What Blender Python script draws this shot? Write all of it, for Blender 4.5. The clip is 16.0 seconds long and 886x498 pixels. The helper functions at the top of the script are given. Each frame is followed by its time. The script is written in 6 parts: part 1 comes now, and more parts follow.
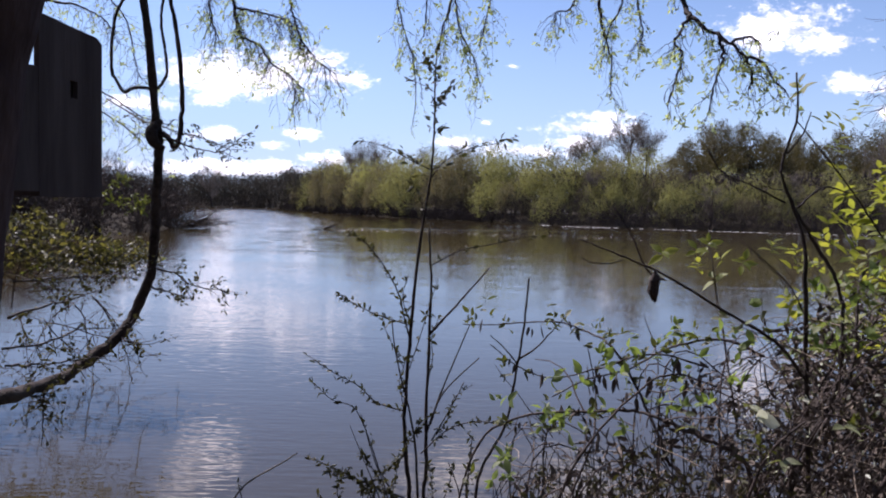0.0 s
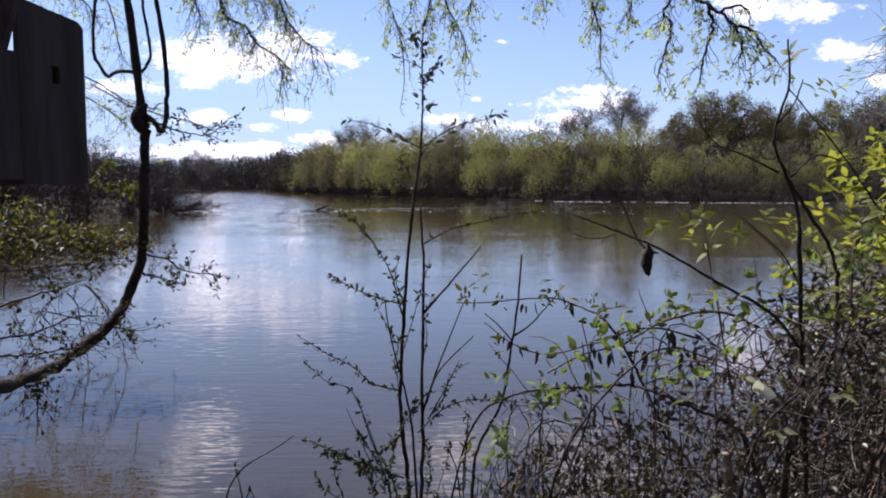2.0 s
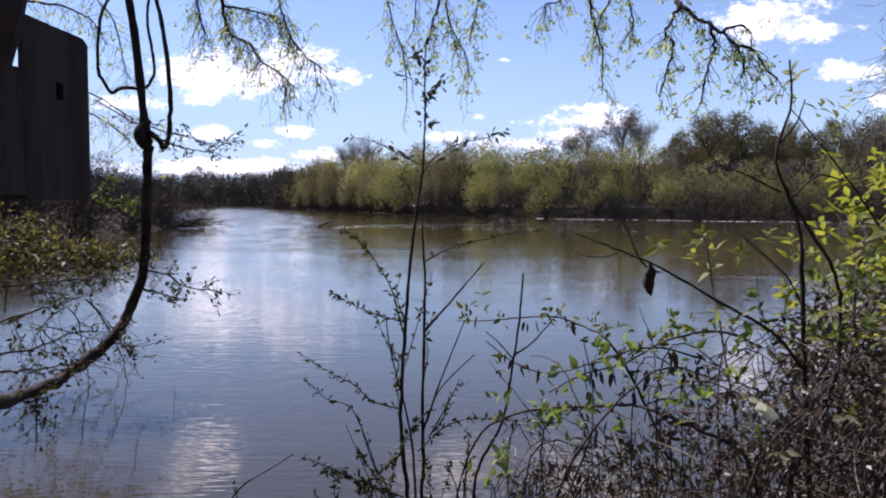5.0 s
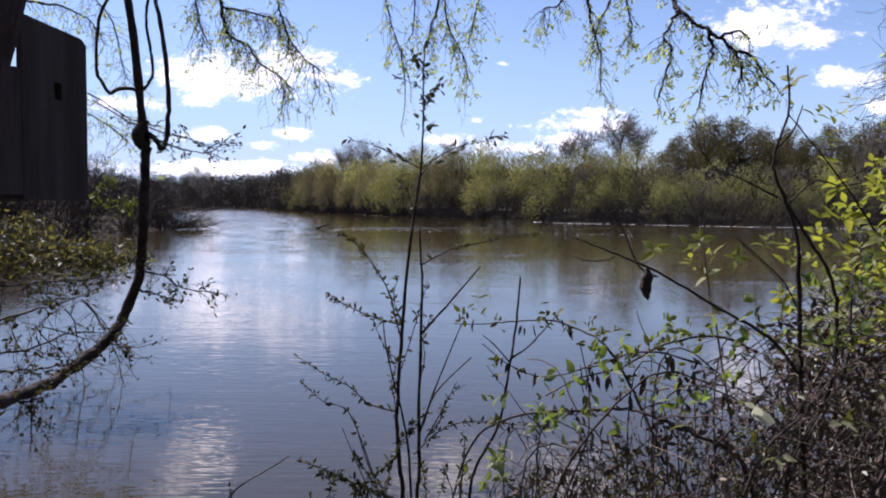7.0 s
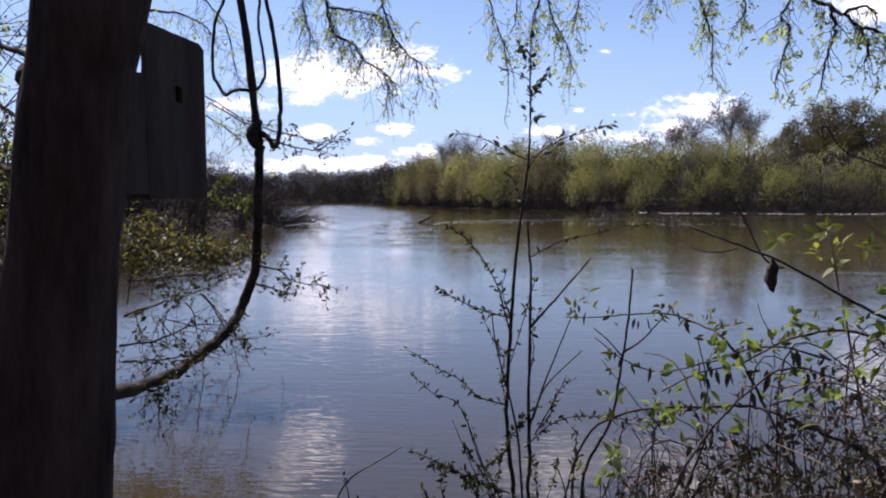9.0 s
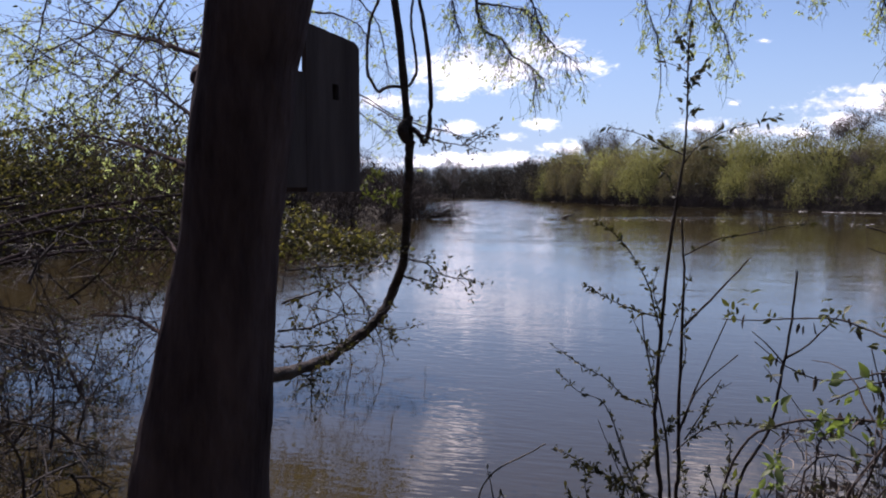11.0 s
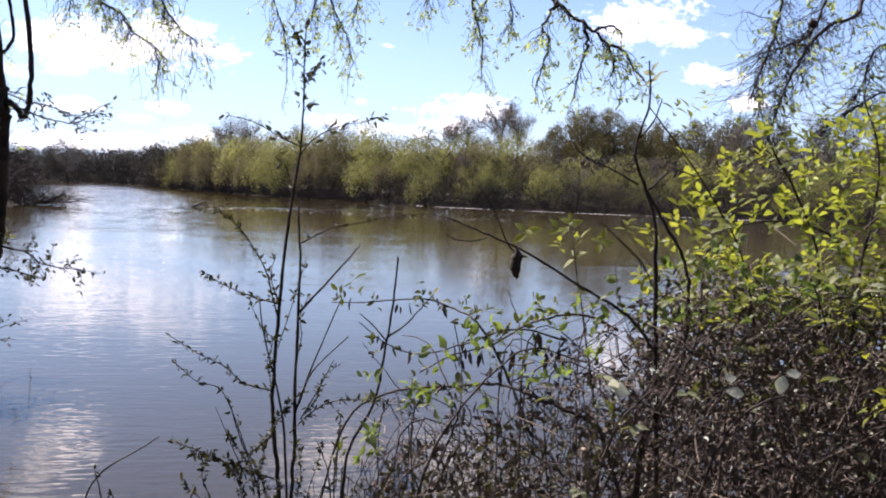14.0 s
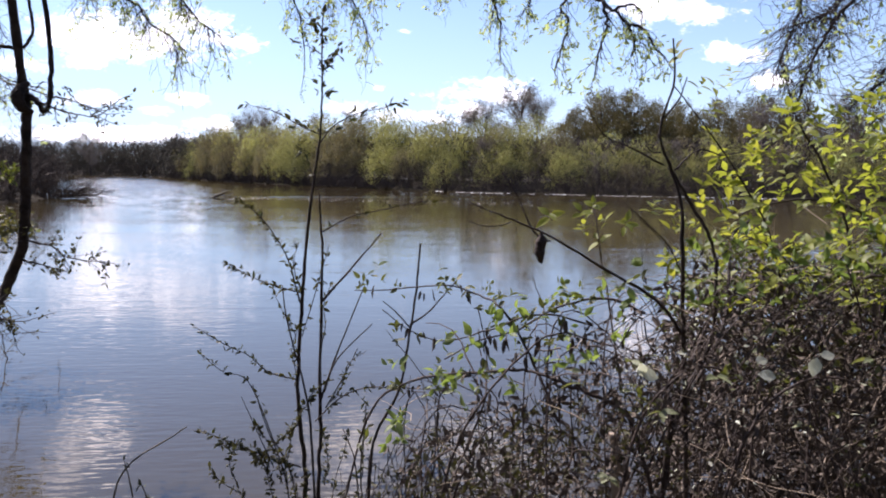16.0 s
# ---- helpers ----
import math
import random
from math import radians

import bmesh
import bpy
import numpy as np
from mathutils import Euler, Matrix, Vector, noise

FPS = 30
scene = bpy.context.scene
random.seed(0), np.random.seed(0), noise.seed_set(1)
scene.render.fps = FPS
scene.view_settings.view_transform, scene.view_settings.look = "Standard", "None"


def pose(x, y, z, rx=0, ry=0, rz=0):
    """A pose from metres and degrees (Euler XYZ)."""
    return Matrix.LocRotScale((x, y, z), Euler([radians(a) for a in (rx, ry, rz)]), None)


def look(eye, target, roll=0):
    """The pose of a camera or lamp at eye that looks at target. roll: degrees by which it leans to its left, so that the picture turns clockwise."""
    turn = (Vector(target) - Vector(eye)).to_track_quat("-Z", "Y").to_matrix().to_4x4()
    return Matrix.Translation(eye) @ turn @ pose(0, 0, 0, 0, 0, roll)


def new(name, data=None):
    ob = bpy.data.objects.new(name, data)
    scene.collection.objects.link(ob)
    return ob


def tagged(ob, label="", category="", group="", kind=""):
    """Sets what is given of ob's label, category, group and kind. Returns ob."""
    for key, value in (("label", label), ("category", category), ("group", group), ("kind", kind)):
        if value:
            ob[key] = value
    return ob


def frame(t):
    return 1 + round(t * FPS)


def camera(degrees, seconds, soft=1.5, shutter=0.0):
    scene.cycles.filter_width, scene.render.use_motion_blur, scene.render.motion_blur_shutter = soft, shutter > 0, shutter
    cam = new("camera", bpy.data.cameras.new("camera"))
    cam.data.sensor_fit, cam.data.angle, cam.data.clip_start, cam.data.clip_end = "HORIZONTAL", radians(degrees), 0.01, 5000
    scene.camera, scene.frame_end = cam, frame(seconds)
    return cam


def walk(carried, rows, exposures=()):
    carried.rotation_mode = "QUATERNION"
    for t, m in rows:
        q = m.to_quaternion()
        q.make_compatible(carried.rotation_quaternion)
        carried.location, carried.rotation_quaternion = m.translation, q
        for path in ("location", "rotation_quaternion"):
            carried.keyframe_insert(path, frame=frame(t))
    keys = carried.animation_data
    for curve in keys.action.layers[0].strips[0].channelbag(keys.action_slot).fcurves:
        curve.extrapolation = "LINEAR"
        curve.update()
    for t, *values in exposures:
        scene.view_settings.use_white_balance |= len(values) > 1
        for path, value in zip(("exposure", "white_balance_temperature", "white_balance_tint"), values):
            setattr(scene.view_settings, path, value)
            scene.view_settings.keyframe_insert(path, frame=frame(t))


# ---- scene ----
cam = camera(57.63, 16.0, soft=2.0)
# seconds, place in metres, then turn to the left, tilt and lean in degrees
ROWS = [
    (0.0, -0.0058, -0.0327, 2.1997, 0.408, -3.237, -1.364),
    (0.5, -0.0021, -0.0297, 2.2001, -0.273, -3.982, -0.703),
    (1.0, -0.0034, -0.0235, 2.1984, -0.443, -5.248, -0.311),
    (1.5, -0.0032, -0.0167, 2.1992, -0.296, -5.195, -0.319),
    (2.0, -0.0003, -0.0111, 2.1992, -0.161, -4.782, 0.060),
    (2.5, 0.0003, -0.0008, 2.1997, 0.092, -4.801, 0.017),
    (3.0, 0.0000, 0.0000, 2.2000, 0.000, -4.690, 0.000),
    (3.5, -0.0004, -0.0007, 2.1993, -0.055, -4.764, -0.045),
    (4.0, -0.0008, -0.0031, 2.1999, 0.013, -4.268, -0.105),
    (4.5, 0.0006, -0.0065, 2.2015, 0.036, -3.792, -0.164),
    (7.0, -0.0005, -0.0074, 2.2009, -0.195, -3.357, -0.662),
    (7.5, -0.0088, -0.0032, 2.2011, 1.905, -3.866, -0.214),
    (8.0, -0.0159, 0.0020, 2.2009, 5.055, -4.049, 0.105),
    (8.5, -0.0180, -0.0002, 2.2017, 6.508, -3.865, 0.220),
    (9.0, -0.0219, -0.0003, 2.2012, 7.018, -3.898, 0.383),
    (9.5, -0.0358, 0.0050, 2.2006, 10.987, -4.103, 0.497),
    (9.7, -0.0363, 0.0052, 2.2010, 13.065, -4.123, 0.654),
    (10.2, -0.0384, 0.0046, 2.2009, 16.718, -4.151, 0.542),
    (10.8, -0.0417, 0.0019, 2.1997, 17.538, -4.188, 0.078),
    (11.3, -0.0422, -0.0033, 2.1978, 15.584, -4.202, -0.444),
    (11.8, -0.0371, -0.0101, 2.1961, 11.899, -4.164, -0.708),
    (12.0, -0.0312, -0.0154, 2.1951, 10.125, -4.072, -0.817),
    (12.5, -0.0190, -0.0210, 2.1910, 4.599, -4.585, -1.751),
    (13.0, -0.0109, -0.0264, 2.1919, -0.549, -4.659, -2.498),
    (13.5, -0.0004, -0.0429, 2.1955, -4.141, -4.124, -2.258),
    (14.0, 0.0089, -0.0438, 2.1944, -8.495, -4.368, -2.195),
    (14.5, 0.0158, -0.0368, 2.1949, -10.257, -4.784, -1.418),
    (15.0, 0.0118, -0.0330, 2.1945, -10.842, -4.977, -1.476),
    (15.5, 0.0092, -0.0287, 2.1948, -8.808, -5.148, -1.215),
    (16.0, 0.0073, -0.0239, 2.1944, -7.100, -5.448, -0.950),
]
EXPOSURES = [(0.0, 0.57, 6070, 27), (7.5, 0.57, 6070, 27), (9.5, 0.45, 6170, 27), (12.0, 0.3, 6170, 27), (12.5, 0.55, 6170, 27), (13.0, 0.65, 6170, 26), (13.5, 0.85, 6200, 25), (14.5, 1.16, 6500, 24), (15.5, 1.14, 6400, 24), (16.0, 1.02, 6300, 24)]
walk(cam, [(t, pose(x, y, z, 90 + tilt, lean, turn)) for t, x, y, z, turn, tilt, lean in ROWS], EXPOSURES)

# ------------------------------------------------------------------ world and sun
SUN_TURN, SUN_HEIGHT = -44.0, 50.0      # degrees from straight ahead (to the right), degrees above the horizon
EYE = 2.2                               # eye above the water


def nodes_of(owner):
    owner.use_nodes = True
    tree = owner.node_tree
    tree.nodes.clear()
    return tree


def node(tree, kind, **settings):
    n = tree.nodes.new(kind)
    for key, value in settings.items():
        if key in n.inputs:
            n.inputs[key].default_value = value
        else:
            setattr(n, key, value)
    return n


def link(tree, *pairs):
    for a, b in pairs:
        tree.links.new(a, b)


def math_node(tree, op, a, b=None, c=None, clamp=False):
    n = tree.nodes.new("ShaderNodeMath")
    n.operation, n.use_clamp = op, clamp
    for i, v in enumerate((a, b, c)):
        if v is None:
            continue
        if isinstance(v, (int, float)):
            n.inputs[i].default_value = v
        else:
            tree.links.new(v, n.inputs[i])
    return n.outputs[0]


def build_world():
    w = bpy.data.worlds.new("sky")
    scene.world = w
    t = nodes_of(w)
    out, bg = t.nodes.new("ShaderNodeOutputWorld"), t.nodes.new("ShaderNodeBackground")
    sky = t.nodes.new("ShaderNodeTexSky")
    sky.sky_type, sky.sun_disc = "NISHITA", False
    sky.sun_elevation, sky.sun_rotation = radians(SUN_HEIGHT), radians(SUN_TURN)
    sky.air_density, sky.dust_density, sky.ozone_density = 1.0, 0.12, 3.0
    coord = t.nodes.new("ShaderNodeTexCoord")
    sep = t.nodes.new("ShaderNodeSeparateXYZ")
    link(t, (coord.outputs["Generated"], sep.inputs[0]))
    x, y, z = sep.outputs
    front = math_node(t, "GREATER_THAN", y, 0.12)
    ys = math_node(t, "MAXIMUM", y, 0.12)
    u, v = math_node(t, "DIVIDE", x, ys), math_node(t, "DIVIDE", z, ys)
    comb = t.nodes.new("ShaderNodeCombineXYZ")
    link(t, (u, comb.inputs[0]), (v, comb.inputs[1]))
    big = node(t, "ShaderNodeTexNoise", Scale=15.0, Detail=8.0, Roughness=0.66)
    curl = node(t, "ShaderNodeTexNoise", Scale=48.0, Detail=6.0, Roughness=0.62)
    stretch = node(t, "ShaderNodeMapping")
    stretch.inputs["Scale"].default_value = (1.0, 1.7, 1.0)
    link(t, (comb.outputs[0], stretch.inputs[0]), (stretch.outputs[0], big.inputs["Vector"]), (stretch.outputs[0], curl.inputs["Vector"]))
    wisp = node(t, "ShaderNodeTexNoise", Scale=120.0, Detail=5.0, Roughness=0.65)
    link(t, (stretch.outputs[0], wisp.inputs["Vector"]))
    wob = math_node(t, "MULTIPLY_ADD", math_node(t, "SUBTRACT", curl.outputs["Fac"], 0.5), 1.6, math_node(t, "MULTIPLY", math_node(t, "SUBTRACT", big.outputs["Fac"], 0.5), 2.8))
    # cumulus: where it stands, half width, half height (all as slopes from the eye), thickness
    clouds = [(-0.2439, 0.1532, 0.0990099, 0.0282885), (-0.3097, 0.1551, 0.049505, 0.019802), (-0.1850, 0.1704, 0.0480905, 0.0183876), (-0.1364, 0.1504, 0.029703, 0.00636492), (-0.3030, 0.1195, 0.0212164, 0.00565771), (-0.2893, 0.0782, 0.0339463, 0.00848656), (-0.1849, 0.0829, 0.0212164, 0.00636492), (-0.2232, 0.0673, 0.019802, 0.00424328), (-0.3862, 0.1171, 0.049505, 0.0113154), (-0.2721, 0.0382, 0.134371, 0.0106082), (-0.1535, 0.0493, 0.0282885, 0.00848656), (0.0137, 0.0763, 0.0339463, 0.00777935), (0.0766, 0.0673, 0.0459689, 0.00848656), (0.1772, 0.0962, 0.0579915, 0.0106082), (0.1874, 0.1116, 0.0388967, 0.00707214), (0.1602, 0.0780, 0.0339463, 0.0127298), (0.4067, 0.2213, 0.0636492, 0.0268741), (0.4558, 0.2069, 0.049505, 0.0127298), (0.4995, 0.1581, 0.0438472, 0.0120226), (0.5443, 0.1227, 0.0254597, 0.00990099), (0.0750, 0.1701, 0.00636492, 0.00212164), (0.0447, 0.1009, 0.00777935, 0.00353607), (-0.327, 0.366, 0.034, 0.027), (-0.2982, 0.3236, 0.053041, 0.0212164), (0.0170, 0.3679, 0.075, 0.046), (0.17, 0.362, 0.07, 0.036), (0.2356, 0.4041, 0.0636492, 0.0212164)]
    cover = None
    for cu, cv, hw, hh in clouds:
        a = math_node(t, "DIVIDE", math_node(t, "SUBTRACT", u, cu), hw)
        b = math_node(t, "DIVIDE", math_node(t, "SUBTRACT", v, cv), hh)
        r = math_node(t, "SQRT", math_node(t, "MULTIPLY_ADD", a, a, math_node(t, "MULTIPLY", b, b)))
        m = math_node(t, "MULTIPLY", math_node(t, "SUBTRACT", 1.0, r), 0.6 + 0.4 * min(1.0, hw / 0.045))
        cover = m if cover is None else math_node(t, "SMOOTH_MAX", cover, m, 0.25)
    dens = math_node(t, "MULTIPLY_ADD", math_node(t, "SUBTRACT", wisp.outputs["Fac"], 0.5), 0.9, math_node(t, "ADD", cover, wob))
    fac = t.nodes.new("ShaderNodeMapRange")
    fac.interpolation_type = "SMOOTHSTEP"
    fac.inputs["From Min"].default_value, fac.inputs["From Max"].default_value = -0.3, 0.95
    link(t, (dens, fac.inputs["Value"]))
    fac = math_node(t, "MULTIPLY", fac.outputs[0], front)
    # a few loose clouds over the rest of the sky
    rest = node(t, "ShaderNodeTexNoise", Scale=2.6, Detail=7.0, Roughness=0.55)
    link(t, (coord.outputs["Generated"], rest.inputs["Vector"]))
    loose = t.nodes.new("ShaderNodeMapRange")
    loose.inputs["From Min"].default_value, loose.inputs["From Max"].default_value = 0.55, 0.72
    link(t, (rest.outputs["Fac"], loose.inputs["Value"]))
    away = math_node(t, "SUBTRACT", 1.0, math_node(t, "MULTIPLY", front, math_node(t, "LESS_THAN", v, 0.62)))
    fac = math_node(t, "MAXIMUM", fac, math_node(t, "MULTIPLY", loose.outputs[0], away))
    shade = t.nodes.new("ShaderNodeMixRGB")
    shade.inputs[1].default_value, shade.inputs[2].default_value = (7.8, 8.2, 9.0, 1), (19.5, 18.9, 18.2, 1)
    relief = t.nodes.new("ShaderNodeMapRange")
    relief.inputs["From Min"].default_value, relief.inputs["From Max"].default_value = 0.36, 0.6
    link(t, (big.outputs["Fac"], relief.inputs["Value"]), (relief.outputs[0], shade.inputs[0]))
    # blue painted over the low sky, stronger towards the sun, against its white glow
    low_blue = t.nodes.new("ShaderNodeMixRGB")
    low_blue.inputs[2].default_value = (3.5, 5.2, 7.7, 1)
    low = t.nodes.new("ShaderNodeMapRange")
    low.interpolation_type = "SMOOTHSTEP"
    low.inputs["From Min"].default_value, low.inputs["From Max"].default_value = 0.28, 0.02
    link(t, (z, low.inputs["Value"]), (sky.outputs[0], low_blue.inputs[1]))
    left = t.nodes.new("ShaderNodeMapRange")
    left.inputs["From Min"].default_value, left.inputs["From Max"].default_value = 0.6, -0.6
    left.inputs["To Min"].default_value, left.inputs["To Max"].default_value = 0.35, 0.8
    link(t, (x, left.inputs["Value"]))
    link(t, (math_node(t, "MULTIPLY", low.outputs[0], left.outputs[0]), low_blue.inputs[0]))
    mix = t.nodes.new("ShaderNodeMixRGB")
    link(t, (fac, mix.inputs[0]), (low_blue.outputs[0], mix.inputs[1]), (shade.outputs[0], mix.inputs[2]))
    bg.inputs["Strength"].default_value = 0.0865
    link(t, (mix.outputs[0], bg.inputs["Color"]), (bg.outputs[0], out.inputs[0]))


build_world()
sun_data = bpy.data.lights.new("sun", "SUN")
sun_data.energy, sun_data.angle, sun_data.color = 5.0, radians(0.53), (1.0, 0.95, 0.86)
sun = new("sun", sun_data)
sun_way = Vector((math.sin(radians(SUN_TURN)) * math.cos(radians(SUN_HEIGHT)), math.cos(radians(SUN_TURN)) * math.cos(radians(SUN_HEIGHT)), math.sin(radians(SUN_HEIGHT))))
sun.matrix_world = look(sun_way * 60, (0, 0, 0))


# ------------------------------------------------------------------ materials
def surface(name, dark, light, scale, rough, bump=0.3, fine=None, metal=0.0, spec=0.4, per="NOISE", through_light=None, stretch=(1, 1, 1)):
    """Two colours mixed by coarse and fine noise, or by a random value per loose piece ("ISLAND"), per object ("OBJECT") or both."""
    m = bpy.data.materials.new(name)
    t = nodes_of(m)
    out = t.nodes.new("ShaderNodeOutputMaterial")
    bsdf = node(t, "ShaderNodeBsdfPrincipled", Roughness=rough, Metallic=metal)
    bsdf.inputs["Specular IOR Level"].default_value = spec
    coord = t.nodes.new("ShaderNodeTexCoord")
    mapping = t.nodes.new("ShaderNodeMapping")
    mapping.inputs["Scale"].default_value = stretch
    link(t, (coord.outputs["Object"], mapping.inputs[0]))
    n1 = node(t, "ShaderNodeTexNoise", Scale=scale, Detail=5.0, Roughness=0.6)
    n2 = node(t, "ShaderNodeTexNoise", Scale=(fine or scale * 9), Detail=3.0)
    link(t, (mapping.outputs[0], n1.inputs["Vector"]), (mapping.outputs[0], n2.inputs["Vector"]))
    spread = t.nodes.new("ShaderNodeMapRange")
    spread.inputs["From Min"].default_value, spread.inputs["From Max"].default_value = 0.32, 0.68
    link(t, (n1.outputs["Fac"], spread.inputs["Value"]))
    fac = spread.outputs[0]
    if per == "ISLAND":
        geo = t.nodes.new("ShaderNodeNewGeometry")
        fac = math_node(t, "MULTIPLY_ADD", fac, 0.4, math_node(t, "MULTIPLY", geo.outputs["Random Per Island"], 0.6))
    elif per == "OBJECT":
        info = t.nodes.new("ShaderNodeObjectInfo")
        fac = math_node(t, "MULTIPLY_ADD", fac, 0.35, math_node(t, "MULTIPLY", info.outputs["Random"], 0.65))
    elif per == "BOTH":
        info, geo = t.nodes.new("ShaderNodeObjectInfo"), t.nodes.new("ShaderNodeNewGeometry")
        fac = math_node(t, "MULTIPLY_ADD", fac, 0.45, math_node(t, "MULTIPLY_ADD", geo.outputs["Random Per Island"], 0.2, math_node(t, "MULTIPLY", info.outputs["Random"], 0.3)))
    fac = math_node(t, "MULTIPLY_ADD", math_node(t, "SUBTRACT", n2.outputs["Fac"], 0.5), 0.5, fac, clamp=True)
    ramp = t.nodes.new("ShaderNodeMixRGB")
    ramp.inputs[1].default_value, ramp.inputs[2].default_value = (*dark, 1), (*light, 1)
    link(t, (fac, ramp.inputs[0]), (ramp.outputs[0], bsdf.inputs["Base Color"]))
    if bump:
        b = node(t, "ShaderNodeBump", Strength=bump, Distance=0.02)
        link(t, (n2.outputs["Fac"], b.inputs["Height"]), (b.outputs[0], bsdf.inputs["Normal"]))
    last = bsdf.outputs[0]
    if through_light:
        tr = t.nodes.new("ShaderNodeBsdfTranslucent")
        tint = node(t, "ShaderNodeMixRGB", blend_type="MULTIPLY")
        tint.inputs[0].default_value, tint.inputs[2].default_value = 1.0, (*through_light[1], 1)
        mix = t.nodes.new("ShaderNodeMixShader")
        mix.inputs[0].default_value = through_light[0]
        link(t, (ramp.outputs[0], tint.inputs[1]), (tint.outputs[0], tr.inputs[0]), (bsdf.outputs[0], mix.inputs[1]), (tr.outputs[0], mix.inputs[2]))
        last = mix.outputs[0]
    link(t, (last, out.inputs[0]))
    return m


BARK = surface("bark", (0.029, 0.0205, 0.0205), (0.092, 0.066, 0.062), 5, 0.95, 0.9, 38, spec=0.08, stretch=(1, 1, 0.25))
BARK_LIMB = surface("limb_bark", (0.015, 0.011, 0.009), (0.06, 0.044, 0.033), 9, 0.85, 0.7, 60, spec=0.25)
TWIG = surface("twig_bark", (0.014, 0.010, 0.009), (0.05, 0.036, 0.029), 14, 0.75, 0.3, 90, spec=0.3)
STEM_GREEN = surface("shoot_bark", (0.03, 0.028, 0.016), (0.10, 0.075, 0.05), 18, 0.6, 0.2, 90)
CANE = surface("bramble_cane", (0.022, 0.017, 0.016), (0.085, 0.064, 0.055), 12, 0.65, 0.2, 80, spec=0.15)
DRY = surface("dry_stalk", (0.14, 0.105, 0.075), (0.36, 0.29, 0.22), 20, 0.8, 0.3, 90, per="ISLAND")
LEAF_LIME = surface("fresh_leaf", (0.11, 0.14, 0.03), (0.27, 0.295, 0.06), 30, 0.42, 0.15, 160, per="OBJECT", through_light=(0.55, (1.58, 1.46, 0.75)))
LEAF_LIME_MASS = surface("fresh_leaf_mass", (0.075, 0.10, 0.025), (0.27, 0.30, 0.058), 30, 0.42, 0.15, 160, per="ISLAND", through_light=(0.58, (1.53, 1.48, 0.72)))
LEAF_SPRIG = surface("green_sprig_leaf", (0.085, 0.12, 0.04), (0.2, 0.25, 0.08), 30, 0.45, 0.15, 160, per="OBJECT", through_light=(0.5, (1.4, 1.48, 0.8)))
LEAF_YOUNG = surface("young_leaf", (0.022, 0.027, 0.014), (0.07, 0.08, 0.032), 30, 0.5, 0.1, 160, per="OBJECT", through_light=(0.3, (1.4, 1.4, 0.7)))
LEAF_BRAMBLE = surface("bramble_leaf", (0.045, 0.05, 0.026), (0.135, 0.14, 0.055), 25, 0.5, 0.25, 140, per="ISLAND", spec=0.3, through_light=(0.3, (1.6, 1.7, 0.6)))
LEAF_BRAMBLE_ONE = surface("bramble_leaf_single", (0.06, 0.07, 0.028), (0.16, 0.175, 0.055), 25, 0.5, 0.25, 140, per="OBJECT", spec=0.3, through_light=(0.3, (1.6, 1.7, 0.6)))
LEAF_TUFT = surface("bud_leaf", (0.21, 0.25, 0.11), (0.42, 0.46, 0.22), 30, 0.6, 0.0, 160, per="ISLAND", through_light=(0.72, (1.35, 1.4, 0.95)))
LEAF_DEAD = surface("dead_leaf", (0.018, 0.012, 0.010), (0.05, 0.034, 0.025), 30, 0.8, 0.4, 160)
LEAF_BROAD = surface("grey_green_leaf", (0.09, 0.105, 0.05), (0.24, 0.26, 0.13), 30, 0.45, 0.3, 160, per="OBJECT", spec=0.5, through_light=(0.25, (1.5, 1.5, 0.7)))
# Sunlit and shaded leaf tones: the light is put into the colours.
LEAF_BUSH = surface("sun_toned_bush_leaf", (0.055, 0.057, 0.027), (0.2, 0.19, 0.075), 25, 0.42, 0.2, 140, per="ISLAND", spec=0.5, through_light=(0.38, (1.6, 1.52, 0.65)))
LEAF_SHADE = surface("shade_toned_leaf", (0.03, 0.03, 0.018), (0.09, 0.086, 0.045), 30, 0.6, 0.1, 160, per="ISLAND", spec=0.2, through_light=(0.3, (1.4, 1.4, 0.6)))
LEAF_OLD = surface("withered_leaf", (0.05, 0.041, 0.037), (0.155, 0.127, 0.103), 30, 0.8, 0.3, 160, per="ISLAND", spec=0.12)
# Near-white leaf colour with the sun's glare put into it.
LEAF_PALE = surface("pale_glare_leaf", (0.45, 0.47, 0.38), (0.66, 0.67, 0.56), 40, 0.5, 0.2, 200, through_light=(0.45, (1.2, 1.2, 1.0)))
WILLOW = surface("willow_leaf", (0.085, 0.081, 0.043), (0.45, 0.44, 0.17), 0.3, 0.6, 0.0, 2.5, per="BOTH", spec=0.1, through_light=(0.42, (1.12, 1.14, 0.78)))
WILLOW_GREY = surface("willow_twig_haze", (0.082, 0.074, 0.05), (0.25, 0.229, 0.13), 0.3, 0.7, 0.0, 2.5, per="BOTH", spec=0.1, through_light=(0.3, (1.2, 1.1, 0.7)))
BARE = surface("bare_twig_haze", (0.11, 0.092, 0.076), (0.24, 0.20, 0.16), 0.3, 0.8, 0.0, 2.5, per="ISLAND", spec=0.1)
EVERGREEN = surface("ivy_leaf", (0.055, 0.047, 0.027), (0.13, 0.11, 0.058), 0.3, 0.5, 0.0, 2.5, per="BOTH", spec=0.1, through_light=(0.25, (1.4, 1.4, 0.5)))
WOODS = surface("far_woods_leaf", (0.05, 0.043, 0.033), (0.11, 0.095, 0.068), 0.1, 0.8, 0.0, 1.0, per="ISLAND", spec=0.1)
SCRUB = surface("bank_scrub_leaf", (0.034, 0.026, 0.021), (0.085, 0.064, 0.05), 0.4, 0.8, 0.0, 3.0, per="ISLAND", spec=0.1)
